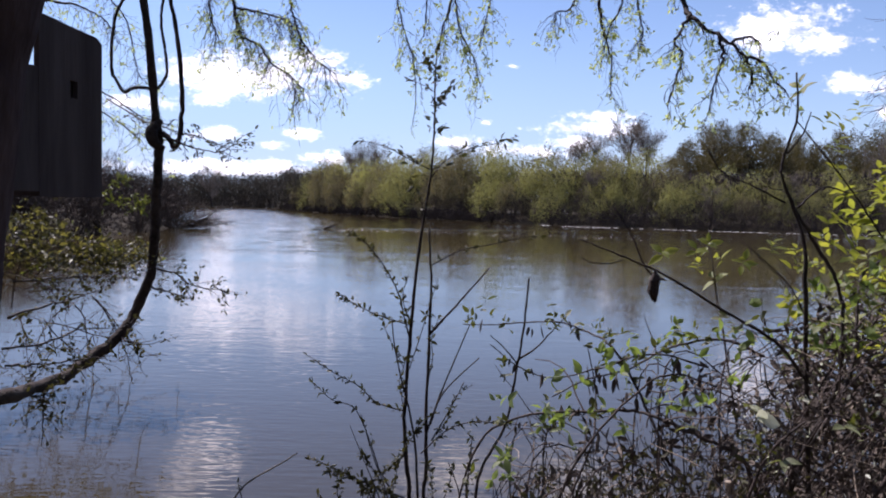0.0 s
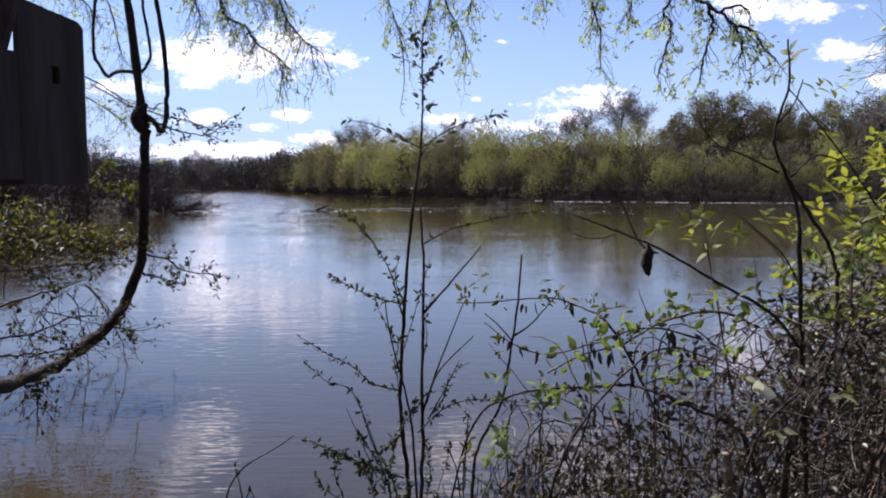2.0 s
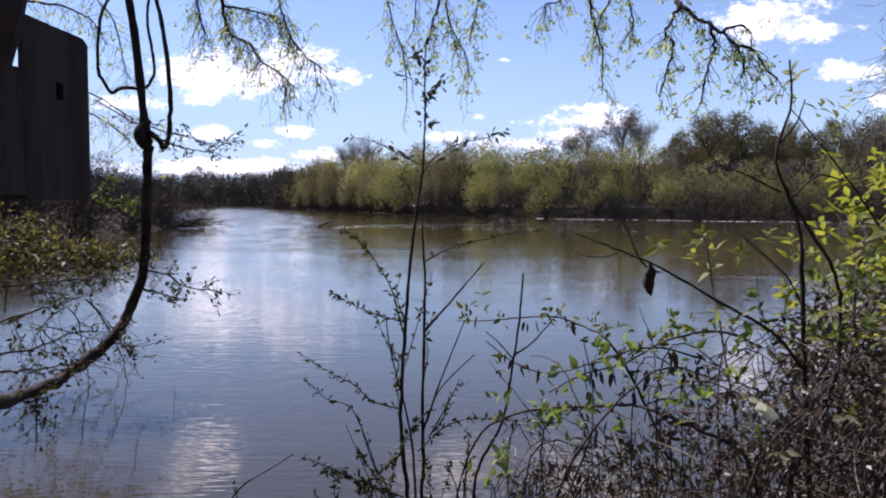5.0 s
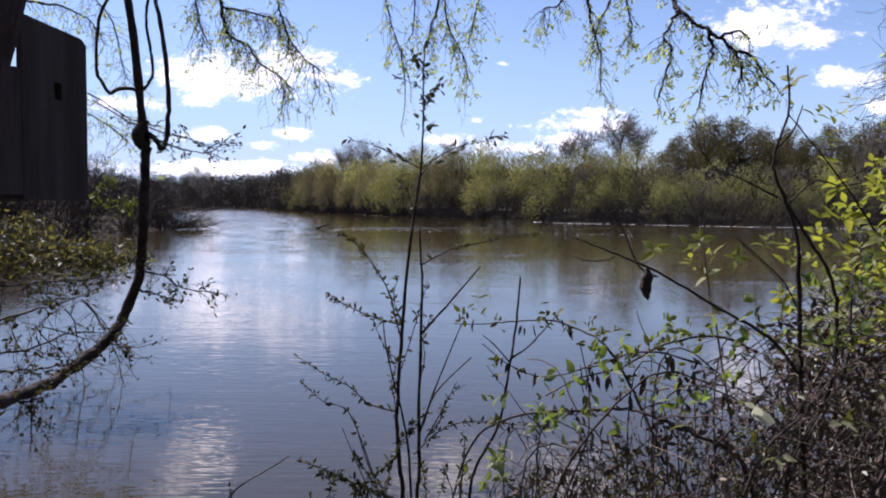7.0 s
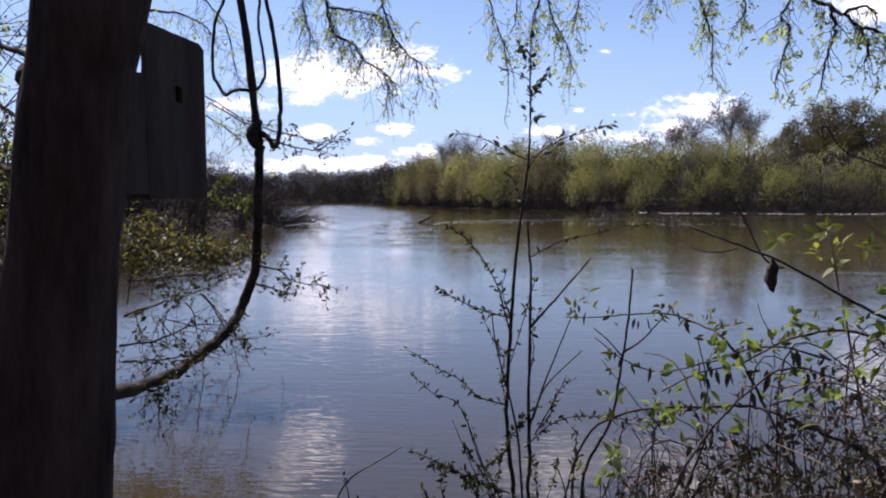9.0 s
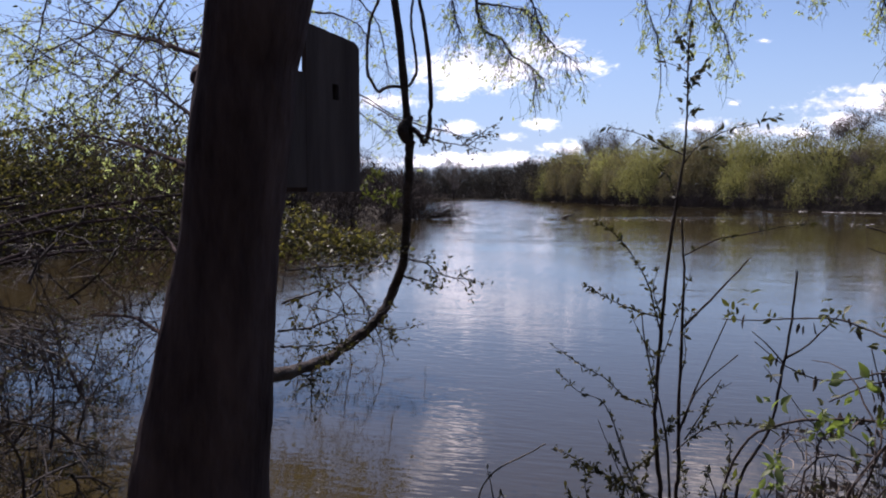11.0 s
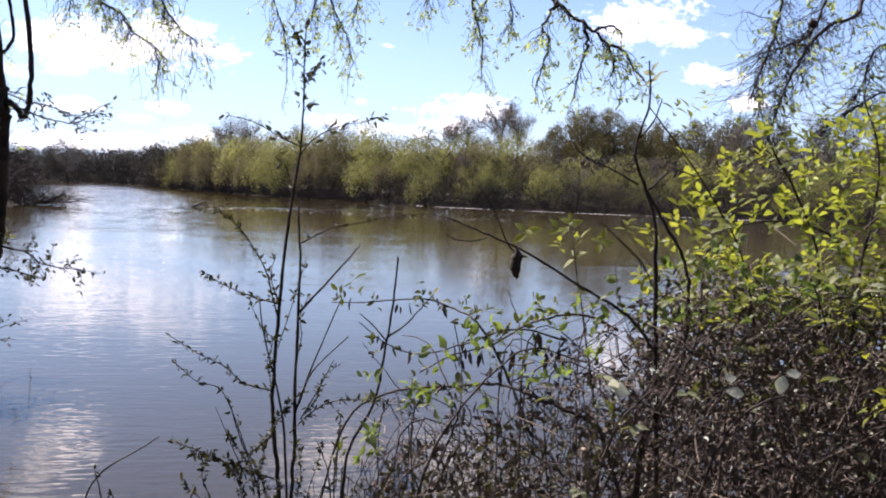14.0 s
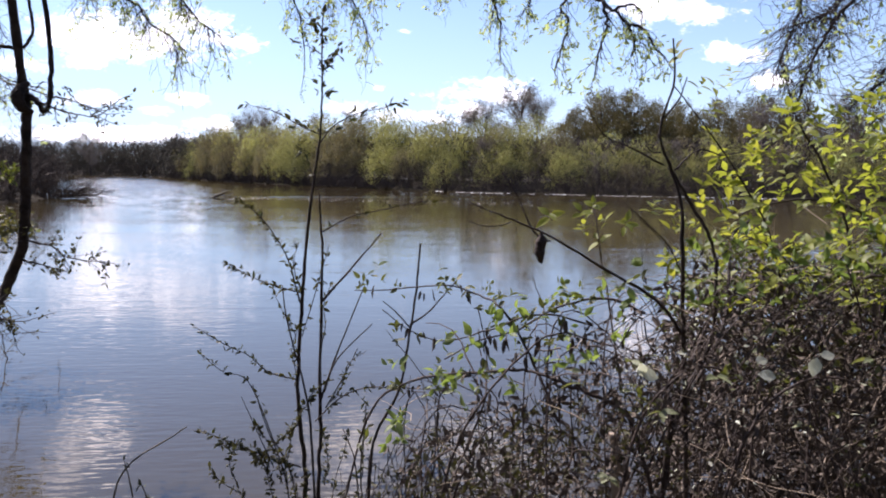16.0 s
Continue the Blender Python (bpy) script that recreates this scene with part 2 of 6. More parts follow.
# Brush colour kept dark to carry the shade under the willow crowns.
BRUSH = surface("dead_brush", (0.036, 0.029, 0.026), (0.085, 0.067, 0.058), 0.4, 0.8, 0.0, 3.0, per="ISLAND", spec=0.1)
BOARD = surface("weathered_board", (0.05, 0.041, 0.038), (0.095, 0.08, 0.074), 6, 0.95, 0.4, 45, spec=0.05, stretch=(1, 1, 0.12))
SOIL = surface("muddy_ground", (0.03, 0.024, 0.017), (0.085, 0.07, 0.045), 0.7, 0.95, 0.6, 9, spec=0.2)
FOAM = surface("foam_and_glitter", (0.36, 0.34, 0.31), (0.62, 0.61, 0.58), 4, 0.7, 0.0, per="ISLAND")


def water_material():
    m = bpy.data.materials.new("muddy_water")
    t = nodes_of(m)
    out = t.nodes.new("ShaderNodeOutputMaterial")
    bsdf = node(t, "ShaderNodeBsdfPrincipled", Roughness=0.015, IOR=1.45)
    coord = t.nodes.new("ShaderNodeTexCoord")
    mp = t.nodes.new("ShaderNodeMapping")
    mp.inputs["Scale"].default_value = (0.55, 1.5, 1.0)
    link(t, (coord.outputs["Object"], mp.inputs[0]))
    silt = node(t, "ShaderNodeTexNoise", Scale=0.06, Detail=4.0)
    link(t, (mp.outputs[0], silt.inputs["Vector"]))
    mud = t.nodes.new("ShaderNodeMixRGB")
    mud.inputs[1].default_value, mud.inputs[2].default_value = (0.035, 0.0265, 0.0115, 1), (0.050, 0.038, 0.0165, 1)
    link(t, (silt.outputs["Fac"], mud.inputs[0]), (mud.outputs[0], bsdf.inputs["Base Color"]))
    swell = node(t, "ShaderNodeTexNoise", Scale=0.9, Detail=2.0, Roughness=0.5)
    ripple = node(t, "ShaderNodeTexNoise", Scale=9.5, Detail=1.5, Roughness=0.45)
    gust = node(t, "ShaderNodeTexNoise", Scale=0.18, Detail=2.0)
    for n in (swell, gust):
        link(t, (mp.outputs[0], n.inputs["Vector"]))
    fine = t.nodes.new("ShaderNodeMapping")
    fine.inputs["Scale"].default_value = (0.5, 1.5, 1.0)
    fine.inputs["Rotation"].default_value = (0, 0, radians(-5))
    link(t, (coord.outputs["Object"], fine.inputs[0]), (fine.outputs[0], ripple.inputs["Vector"]))
    patch = t.nodes.new("ShaderNodeMapRange")
    patch.inputs["From Min"].default_value, patch.inputs["From Max"].default_value = 0.4, 0.62
    patch.inputs["To Min"].default_value, patch.inputs["To Max"].default_value = 0.55, 1.0
    link(t, (gust.outputs["Fac"], patch.inputs["Value"]))
    short = t.nodes.new("ShaderNodeMapping")                    # short wavelets in rows across the current
    short.inputs["Scale"].default_value = (0.4, 1.6, 1.0)
    short.inputs["Rotation"].default_value = (0, 0, radians(7))
    wavelet = node(t, "ShaderNodeTexNoise", Scale=3.4, Detail=2.0, Roughness=0.5)
    link(t, (coord.outputs["Object"], short.inputs[0]), (short.outputs[0], wavelet.inputs["Vector"]))
    height = math_node(t, "MULTIPLY_ADD", math_node(t, "MULTIPLY", ripple.outputs["Fac"], patch.outputs[0]), 0.125, math_node(t, "MULTIPLY", swell.outputs["Fac"], 0.06))
    height = math_node(t, "MULTIPLY_ADD", math_node(t, "MULTIPLY", wavelet.outputs["Fac"], patch.outputs[0]), 0.11, height)
    lanes_map = t.nodes.new("ShaderNodeMapping")
    lanes_map.inputs["Scale"].default_value = (0.035, 0.5, 1.0)
    lanes_map.inputs["Rotation"].default_value = (0, 0, radians(8))
    lanes = node(t, "ShaderNodeTexNoise", Scale=0.6, Detail=3.0)
    lane = t.nodes.new("ShaderNodeMapRange")
    lane.inputs["From Min"].default_value, lane.inputs["From Max"].default_value = 0.58, 0.68
    link(t, (coord.outputs["Object"], lanes_map.inputs[0]), (lanes_map.outputs[0], lanes.inputs["Vector"]), (lanes.outputs["Fac"], lane.inputs["Value"]))
    chop = node(t, "ShaderNodeTexNoise", Scale=3.2, Detail=3.0, Roughness=0.6)
    link(t, (mp.outputs[0], chop.inputs["Vector"]))
    place = t.nodes.new("ShaderNodeSeparateXYZ")
    breeze = t.nodes.new("ShaderNodeMapRange")                  # wind over the open reach far off
    breeze.inputs["From Min"].default_value, breeze.inputs["From Max"].default_value = 34.0, 80.0
    link(t, (coord.outputs["Object"], place.inputs[0]), (place.outputs[1], breeze.inputs["Value"]))
    reach = t.nodes.new("ShaderNodeMapRange")
    reach.inputs["From Min"].default_value, reach.inputs["From Max"].default_value = -0.10, -0.24
    course = math_node(t, "DIVIDE", place.outputs[0], math_node(t, "MAXIMUM", place.outputs[1], 1.0))
    shelter = t.nodes.new("ShaderNodeMapRange")                 # still water under the left bank
    shelter.inputs["From Min"].default_value, shelter.inputs["From Max"].default_value = -0.34, -0.27
    link(t, (course, reach.inputs["Value"]), (course, shelter.inputs["Value"]))
    open_reach = math_node(t, "MULTIPLY", breeze.outputs[0], math_node(t, "MULTIPLY", reach.outputs[0], shelter.outputs[0]))
    lee = math_node(t, "SUBTRACT", 1.0, math_node(t, "MULTIPLY", math_node(t, "SUBTRACT", breeze.outputs[0], open_reach), 0.15))     # sheltered water below the opposite bank
    height = math_node(t, "MULTIPLY", height, lee)
    wind = math_node(t, "MAXIMUM", math_node(t, "MULTIPLY", lane.outputs[0], lee), math_node(t, "MULTIPLY", open_reach, 0.9))
    link(t, (math_node(t, "MULTIPLY_ADD", open_reach, 0.08, 0.015), bsdf.inputs["Roughness"]))       # wavelets too fine to tell apart
    height = math_node(t, "MULTIPLY_ADD", math_node(t, "MULTIPLY", chop.outputs["Fac"], wind), 0.4, height)
    b = node(t, "ShaderNodeBump", Strength=0.5, Distance=0.05)
    link(t, (height, b.inputs["Height"]))
    # slopes of the small waves further out, plus an added constant tilt lifting reflections
    waves_map = t.nodes.new("ShaderNodeMapping")
    waves_map.inputs["Scale"].default_value = (0.32, 1.5, 1.0)
    waves_map.inputs["Rotation"].default_value = (0, 0, radians(4))
    waves = node(t, "ShaderNodeTexNoise", Scale=2.6, Detail=2.0, Roughness=0.55)
    slopes = t.nodes.new("ShaderNodeSeparateXYZ")
    link(t, (coord.outputs["Object"], waves_map.inputs[0]), (waves_map.outputs[0], waves.inputs["Vector"]), (waves.outputs["Color"], slopes.inputs[0]))
    off = t.nodes.new("ShaderNodeMapRange")
    off.inputs["From Min"].default_value, off.inputs["From Max"].default_value = 9.0, 26.0
    link(t, (place.outputs[1], off.inputs["Value"]))
    line = math_node(t, "SUBTRACT", place.outputs[1], math_node(t, "MULTIPLY_ADD", place.outputs[0], 0.35, 67.0))       # a ruffled seam where the current runs past the floating branch
    line = math_node(t, "ADD", line, math_node(t, "MULTIPLY", math_node(t, "SUBTRACT", gust.outputs["Fac"], 0.5), 5.0))
    seam = math_node(t, "SUBTRACT", 1.0, math_node(t, "DIVIDE", math_node(t, "ABSOLUTE", line), 2.4), clamp=True)
    begin = t.nodes.new("ShaderNodeMapRange")
    begin.inputs["From Min"].default_value, begin.inputs["From Max"].default_value = -10.0, -6.0
    link(t, (place.outputs[0], begin.inputs["Value"]))
    rough = math_node(t, "MAXIMUM", open_reach, math_node(t, "MULTIPLY", seam, begin.outputs[0]))
    steep = math_node(t, "MULTIPLY", off.outputs[0], math_node(t, "MULTIPLY_ADD", rough, 0.5, 0.045))
    # lean: set tilt that turns reflections up to brighter sky
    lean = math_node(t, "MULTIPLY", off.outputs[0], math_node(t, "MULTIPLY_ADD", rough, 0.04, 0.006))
    sx = math_node(t, "MULTIPLY", math_node(t, "MULTIPLY", math_node(t, "SUBTRACT", slopes.outputs[0], 0.5), steep), 0.35)
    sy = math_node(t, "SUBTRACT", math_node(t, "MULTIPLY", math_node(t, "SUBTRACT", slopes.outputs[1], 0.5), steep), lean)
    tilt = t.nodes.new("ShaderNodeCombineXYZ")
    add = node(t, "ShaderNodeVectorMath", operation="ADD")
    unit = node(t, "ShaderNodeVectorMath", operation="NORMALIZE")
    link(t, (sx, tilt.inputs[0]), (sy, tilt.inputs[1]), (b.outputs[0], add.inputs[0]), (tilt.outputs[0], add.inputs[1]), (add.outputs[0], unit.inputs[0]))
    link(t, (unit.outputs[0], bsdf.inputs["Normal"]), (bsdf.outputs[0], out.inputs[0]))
    return m


WATER = water_material()


# ------------------------------------------------------------------ mesh helpers
class Shape:
    """Collects faces of one mesh."""

    def __init__(self):
        self.v, self.f = [], []

    def tube(self, pts, radii, sides=6, cap=True):
        pts = [Vector(p) for p in pts]
        base = len(self.v)
        side = None
        for i, p in enumerate(pts):
            way = (pts[min(i + 1, len(pts) - 1)] - pts[max(i - 1, 0)]).normalized()
            if side is None:
                side = way.orthogonal().normalized()
            else:
                side = (side - way * side.dot(way))
                side = side.normalized() if side.length > 1e-6 else way.orthogonal().normalized()
            up = way.cross(side)
            for k in range(sides):
                a = 2 * math.pi * k / sides
                self.v.append(tuple(p + (side * math.cos(a) + up * math.sin(a)) * radii[i]))
        for i in range(len(pts) - 1):
            for k in range(sides):
                a, b = base + i * sides + k, base + i * sides + (k + 1) % sides
                self.f.append((a, b, b + sides, a + sides))
        if cap:
            self.f.append(tuple(base + (len(pts) - 1) * sides + k for k in range(sides)))
            self.f.append(tuple(base + k for k in reversed(range(sides))))

    def leaf(self, p, way, face, length, width, fold=0.25):
        """A folded pointed leaf: six corners, four triangles and a quad pair."""
        way = Vector(way).normalized()
        side = way.cross(Vector(face))
        side = side.normalized() if side.length > 1e-5 else way.orthogonal().normalized()
        up = side.cross(way)
        b = len(self.v)
        p = Vector(p)
        mid = p + way * length * 0.45 - up * width * fold * 0.5
        for q in (p, p + way * length * 0.3 + side * width * 0.45 + up * width * fold * 0.3, p + way * length * 0.68 + side * width * 0.36 + up * width * fold * 0.3,
                  p + way * length - up * width * fold, p + way * length * 0.68 - side * width * 0.36 + up * width * fold * 0.3, p + way * length * 0.3 - side * width * 0.45 + up * width * fold * 0.3, mid):
            self.v.append(tuple(q))
        self.f += [(b, b + 1, b + 6), (b + 1, b + 2, b + 6), (b + 2, b + 3, b + 6), (b + 3, b + 4, b + 6), (b + 4, b + 5, b + 6), (b + 5, b, b + 6)]

    def fine_leaf(self, p, way, face, length, width, bend=0.25, fold=0.3):
        """A pointed oval leaf, folded along its rib and drooping towards the tip."""
        way = Vector(way).normalized()
        side = way.cross(Vector(face))
        side = side.normalized() if side.length > 1e-5 else way.orthogonal().normalized()
        up = side.cross(way)
        b = len(self.v)
        p = Vector(p)
        stations = ((0.0, 0.03), (0.16, 0.3), (0.38, 0.5), (0.62, 0.42), (0.84, 0.18))
        for a, w in stations:
            rib = p + way * length * a - up * length * bend * a * a
            lift = up * width * w * fold
            self.v += [tuple(rib - side * width * w + lift), tuple(rib), tuple(rib + side * width * w + lift)]
        self.v.append(tuple(p + way * length * 0.98 - up * length * bend))
        for i in range(4):
            q = b + i * 3
            self.f += [(q, q + 1, q + 4, q + 3), (q + 1, q + 2, q + 5, q + 4)]
        q = b + 12
        self.f += [(q, q + 1, q + 3), (q + 1, q + 2, q + 3)]

    def blade(self, p, way, face, length, width):
        """A cheap leaf for things far off: two triangles with a fold."""
        way = Vector(way).normalized()
        side = way.cross(Vector(face))
        side = side.normalized() if side.length > 1e-5 else way.orthogonal().normalized()
        b = len(self.v)
        p = Vector(p)
        for q in (p, p + way * length * 0.5 + side * width * 0.5, p + way * length, p + way * length * 0.5 - side * width * 0.5):
            self.v.append(tuple(q))
        self.f += [(b, b + 1, b + 2), (b, b + 2, b + 3)]

    def box(self, lo, hi):
        b = len(self.v)
        for x in (lo[0], hi[0]):
            for y in (lo[1], hi[1]):
                for z in (lo[2], hi[2]):
                    self.v.append((x, y, z))
        self.f += [tuple(b + i for i in q) for q in ((0, 1, 3, 2), (4, 6, 7, 5), (0, 4, 5, 1), (2, 3, 7, 6), (0, 2, 6, 4), (1, 5, 7, 3))]

    def mesh(self, name, material, smooth=True):
        me = bpy.data.meshes.new(name)
        me.from_pydata(self.v, [], self.f)
        me.materials.append(material)
        if smooth:
            me.polygons.foreach_set("use_smooth", [True] * len(me.polygons))
        me.update()
        return me


def part(name, shape, material, parent, label="", smooth=True):
    ob = new(name, shape if isinstance(shape, bpy.types.Mesh) else shape.mesh(name, material, smooth))
    ob.parent = parent
    return tagged(ob, label)


def thing(name, at, label, category, group="", kind=""):
    ob = new(name)
    ob.location = at
    ob.empty_display_size = 0.1
    return tagged(ob, label, category, group, kind)


def curve(points, steps=5):
    """A smooth line through the points."""
    p = [Vector(q) for q in points]
    p = [p[0] * 2 - p[1]] + p + [p[-1] * 2 - p[-2]]
    out = []
    for i in range(1, len(p) - 2):
        a, b, c, d = p[i - 1], p[i], p[i + 1], p[i + 2]
        for s in range(steps):
            t = s / steps
            out.append(0.5 * (2 * b + (c - a) * t + (2 * a - 5 * b + 4 * c - d) * t * t + (3 * b - a - 3 * c + d) * t ** 3))
    out.append(p[-2])
    return out


def rough_line(points, r0, r1, rng, steps=5, wobble=0.15):
    """Smooth line with uneven radii and a slight wander."""
    line = curve(points, steps)
    n = len(line)
    radii = [(r0 + (r1 - r0) * i / (n - 1)) * (1 + rng.uniform(-0.12, 0.12)) for i in range(n)]
    line = [q + Vector((rng.gauss(0, 1), rng.gauss(0, 1), rng.gauss(0, 1))) * radii[i] * wobble if 0 < i < n - 1 else q for i, q in enumerate(line)]
    return line, radii


def rand_dir(rng):
    while True:
        q = Vector((rng.uniform(-1, 1), rng.uniform(-1, 1), rng.uniform(-1, 1)))
        if 0.05 < q.length < 1:
            return q.normalized()


def twig_walk(rng, start, way, length, bend, drop, steps):
    """A wandering line; drop pulls it down, bend makes it uneven."""
    pts, w, p = [Vector(start)], Vector(way).normalized(), Vector(start)
    for _ in range(steps):
        w = (w + rand_dir(rng) * bend + Vector((0, 0, -drop))).normalized()
        p = p + w * length / steps
        pts.append(p.copy())
    return pts


# ------------------------------------------------------------------ the land and the water
def along(table, s):
    for (a, va), (b, vb) in zip(table, table[1:]):
        if s <= b:
            return va + (vb - va) * max(0.0, (s - a) / (b - a))
    return table[-1][1]


LEFT_BANK = [(-60, -1.5), (0, -3.2), (3.6, -5.4), (6, -9.0), (10, -15.0), (20, -20.5), (32, -22.0), (45, -20.0), (58, -18.5), (66, -24), (80, -40), (200, -90), (2000, -500)]
FAR_BANK = [(-2000, 260), (-200, 220), (-60, 205), (-42, 196), (-33, 168), (-20, 140), (-7, 116), (14, 91), (31, 85), (60, 79), (120, 75), (400, 62), (2000, 60)]
NEAR_BANK = [(-2000, -20), (-4.5, 1.6), (-2.4, 3.2), (-1.0, 2.9), (0, 2.1), (1.5, 2.5), (4, 4.0), (12, 8), (40, 16), (400, 30), (2000, 40)]


def land(x, y):
    """How far inside the land the place lies (minus: out on the water)."""
    return max(along(LEFT_BANK, y) - x, y - along(FAR_BANK, x), along(NEAR_BANK, x) - y)


def ground_height(x, y):
    d = land(x, y) - 1.5 * min(1.0, max(0.0, (math.hypot(x, y) - 40) / 30))
    n = noise.noise((x * 0.21, y * 0.21, 0.3)) * 0.16 + noise.noise((x * 1.3, y * 1.3, 4.0)) * 0.05
    far = min(1.0, max(0.0, (math.hypot(x, y) - 20) / 60))
    if d < 0:
        return max(-1.6, d * 0.35) - 0.05
    return min(d * 0.45, 0.55 + 0.6 * far + 0.004 * max(0, d - 20)) + n * min(1, d)


def build_ground():
    s = Shape()
    n = 150
    span = [math.sinh((i / n * 2 - 1) * 6.4) / math.sinh(6.4) * 2500 for i in range(n + 1)]
    ahead = [q + 3.0 for q in span]
    for y in ahead:
        for x in span:
            s.v.append((x, y, ground_height(x, y)))
    for j in range(n):
        for i in range(n):
            a = j * (n + 1) + i
            s.f.append((a, a + 1, a + n + 2, a + n + 1))
    tagged(new("ground", s.mesh("ground", SOIL)), "muddy river bank and bed of brown soil", "ground", kind="structure")
    w = Shape()
    w.v = [(-2500, -2500, 0), (2500, -2500, 0), (2500, 2500, 0), (-2500, 2500, 0)]
    w.f = [(0, 1, 2, 3)]
    tagged(new("water", w.mesh("water", WATER, False)), "calm brown flooded river reflecting the sky", "water", kind="structure")


build_ground()


# ------------------------------------------------------------------ trees across the water
def shrub_meshes(rng, height, spread, leaf_mat, kind):
    """One multi-stemmed shrub or tree round the origin: (stems mesh, crown mesh). Two kinds of crown: leafy, bare."""
    stems, crown = Shape(), Shape()
    if kind == "willow":
        tops = []
        for k in range(9):
            a = rng.uniform(0, 2 * math.pi)
            lean = rng.uniform(0.1, 1.0)
            tip = Vector((math.cos(a) * spread * 0.42 * lean, math.sin(a) * spread * 0.42 * lean, height * rng.uniform(0.55, 0.85) * (1 - 0.25 * lean * lean)))
            line = curve([(0.15 * math.cos(a), 0.15 * math.sin(a), -0.3), tip * 0.45 + Vector((0, 0, height * 0.05)), tip], 3)
            stems.tube(line, [0.09 * (1 - 0.8 * i / (len(line) - 1)) for i in range(len(line))], 4)
            tops.append(tip)
        for k in range(20):
            a, rr = rng.uniform(0, 2 * math.pi), math.sqrt(rng.uniform(0, 1))
            dome = height * 0.84 * (1 - 0.5 * rr ** 2.4)
            c = Vector((math.cos(a) * spread * 0.47 * rr, math.sin(a) * spread * 0.47 * rr, dome * (0.43 + 0.57 * rng.random() ** 0.7)))
            r = rng.uniform(0.75, 1.45) * spread * 0.165
            for _ in range(int(160 * r)):
                d = rand_dir(rng)
                p = c + Vector((d.x, d.y, d.z * 1.4)) * r * rng.random() ** 0.3
                p.z = max(0.1, p.z - 0.2)
                way = rand_dir(rng) + d * 0.4 + Vector((0, 0, 0.35))
                crown.blade(p, way, d + rand_dir(rng) * 0.7, rng.uniform(0.22, 0.5), rng.uniform(0.06, 0.13))
    else:
        dense = kind == "evergreen"
        for k in range(60 if dense else 0):
            a, rr = rng.uniform(0, 2 * math.pi), math.sqrt(rng.uniform(0, 1))
            top = height * 0.93 * (1 - 0.45 * rr ** 2.2)
            c = Vector((math.cos(a) * spread * 0.46 * rr, math.sin(a) * spread * 0.46 * rr, top * (0.3 + 0.68 * math.sqrt(rng.random()))))
            for _ in range(165):
                d = rand_dir(rng)
                crown.blade(c + d * spread * 0.1 * rng.uniform(0.3, 1.0), d * 0.3 + rand_dir(rng) * 0.9 + Vector((0, 0, 0.4)), d + rand_dir(rng) * 0.7, rng.uniform(0.18, 0.45), rng.uniform(0.06, 0.13))
        trunk = curve([(0, 0, -0.3), (rng.uniform(-0.3, 0.3), rng.uniform(-0.3, 0.3), height * 0.35), (rng.uniform(-0.5, 0.5), rng.uniform(-0.5, 0.5), height * 0.75)], 4)
        stems.tube(trunk, [0.22 * (1 - 0.75 * i / (len(trunk) - 1)) for i in range(len(trunk))], 5)
        for k in range(24 if dense else 20):
            s = rng.uniform(0.22, 1.0)
            base = trunk[min(len(trunk) - 1, int(s * (len(trunk) - 1)))]
            a = rng.uniform(0, 2 * math.pi)
            reach = spread * 0.5 * (1 - 0.55 * (s - 0.22)) * rng.uniform(0.7, 1.1)
            line = twig_walk(rng, base, (math.cos(a), math.sin(a), 0.55 + 0.6 * s), reach, 0.22, -0.06, 5)
            stems.tube(line, [0.07, 0.055, 0.045, 0.035, 0.025, 0.012], 3)
            for q in line[2:]:
                if not dense:
                    for _ in range(34):
                        d = (line[-1] - line[0]).normalized() * 0.7 + rand_dir(rng) * 0.9 + Vector((0, 0, 0.3))
                        crown.blade(q + rand_dir(rng) * 0.4, d, rand_dir(rng), rng.uniform(0.5, 1.5), rng.uniform(0.018, 0.04))
                        if rng.random() < 0.4:
                            crown.blade(q + d * rng.uniform(0.3, 1.0), d + rand_dir(rng), rand_dir(rng), rng.uniform(0.2, 0.5), rng.uniform(0.04, 0.09))
    return stems.mesh("trunk", TWIG), crown.mesh("crown", leaf_mat)


def tree_kind(seed, name, height, spread, leaf_mat, kind, label):
    rng = random.Random(seed)
    stems, crown = shrub_meshes(rng, height, spread, leaf_mat, kind)

    def make(x, y, size, turn):
        t = thing(name, (x, y, max(-0.1, ground_height(x, y))), label, "tree" if name != "willow_shrub" else "shrub", "trees on the opposite bank")
        t.rotation_euler = (0, 0, turn)
        t.scale = (size, size, size * (0.92 + 0.16 * ((turn * 7.3) % 1)))
        part("trunk", stems, None, t)
        part("crown", crown, None, t)
        return t
    return make


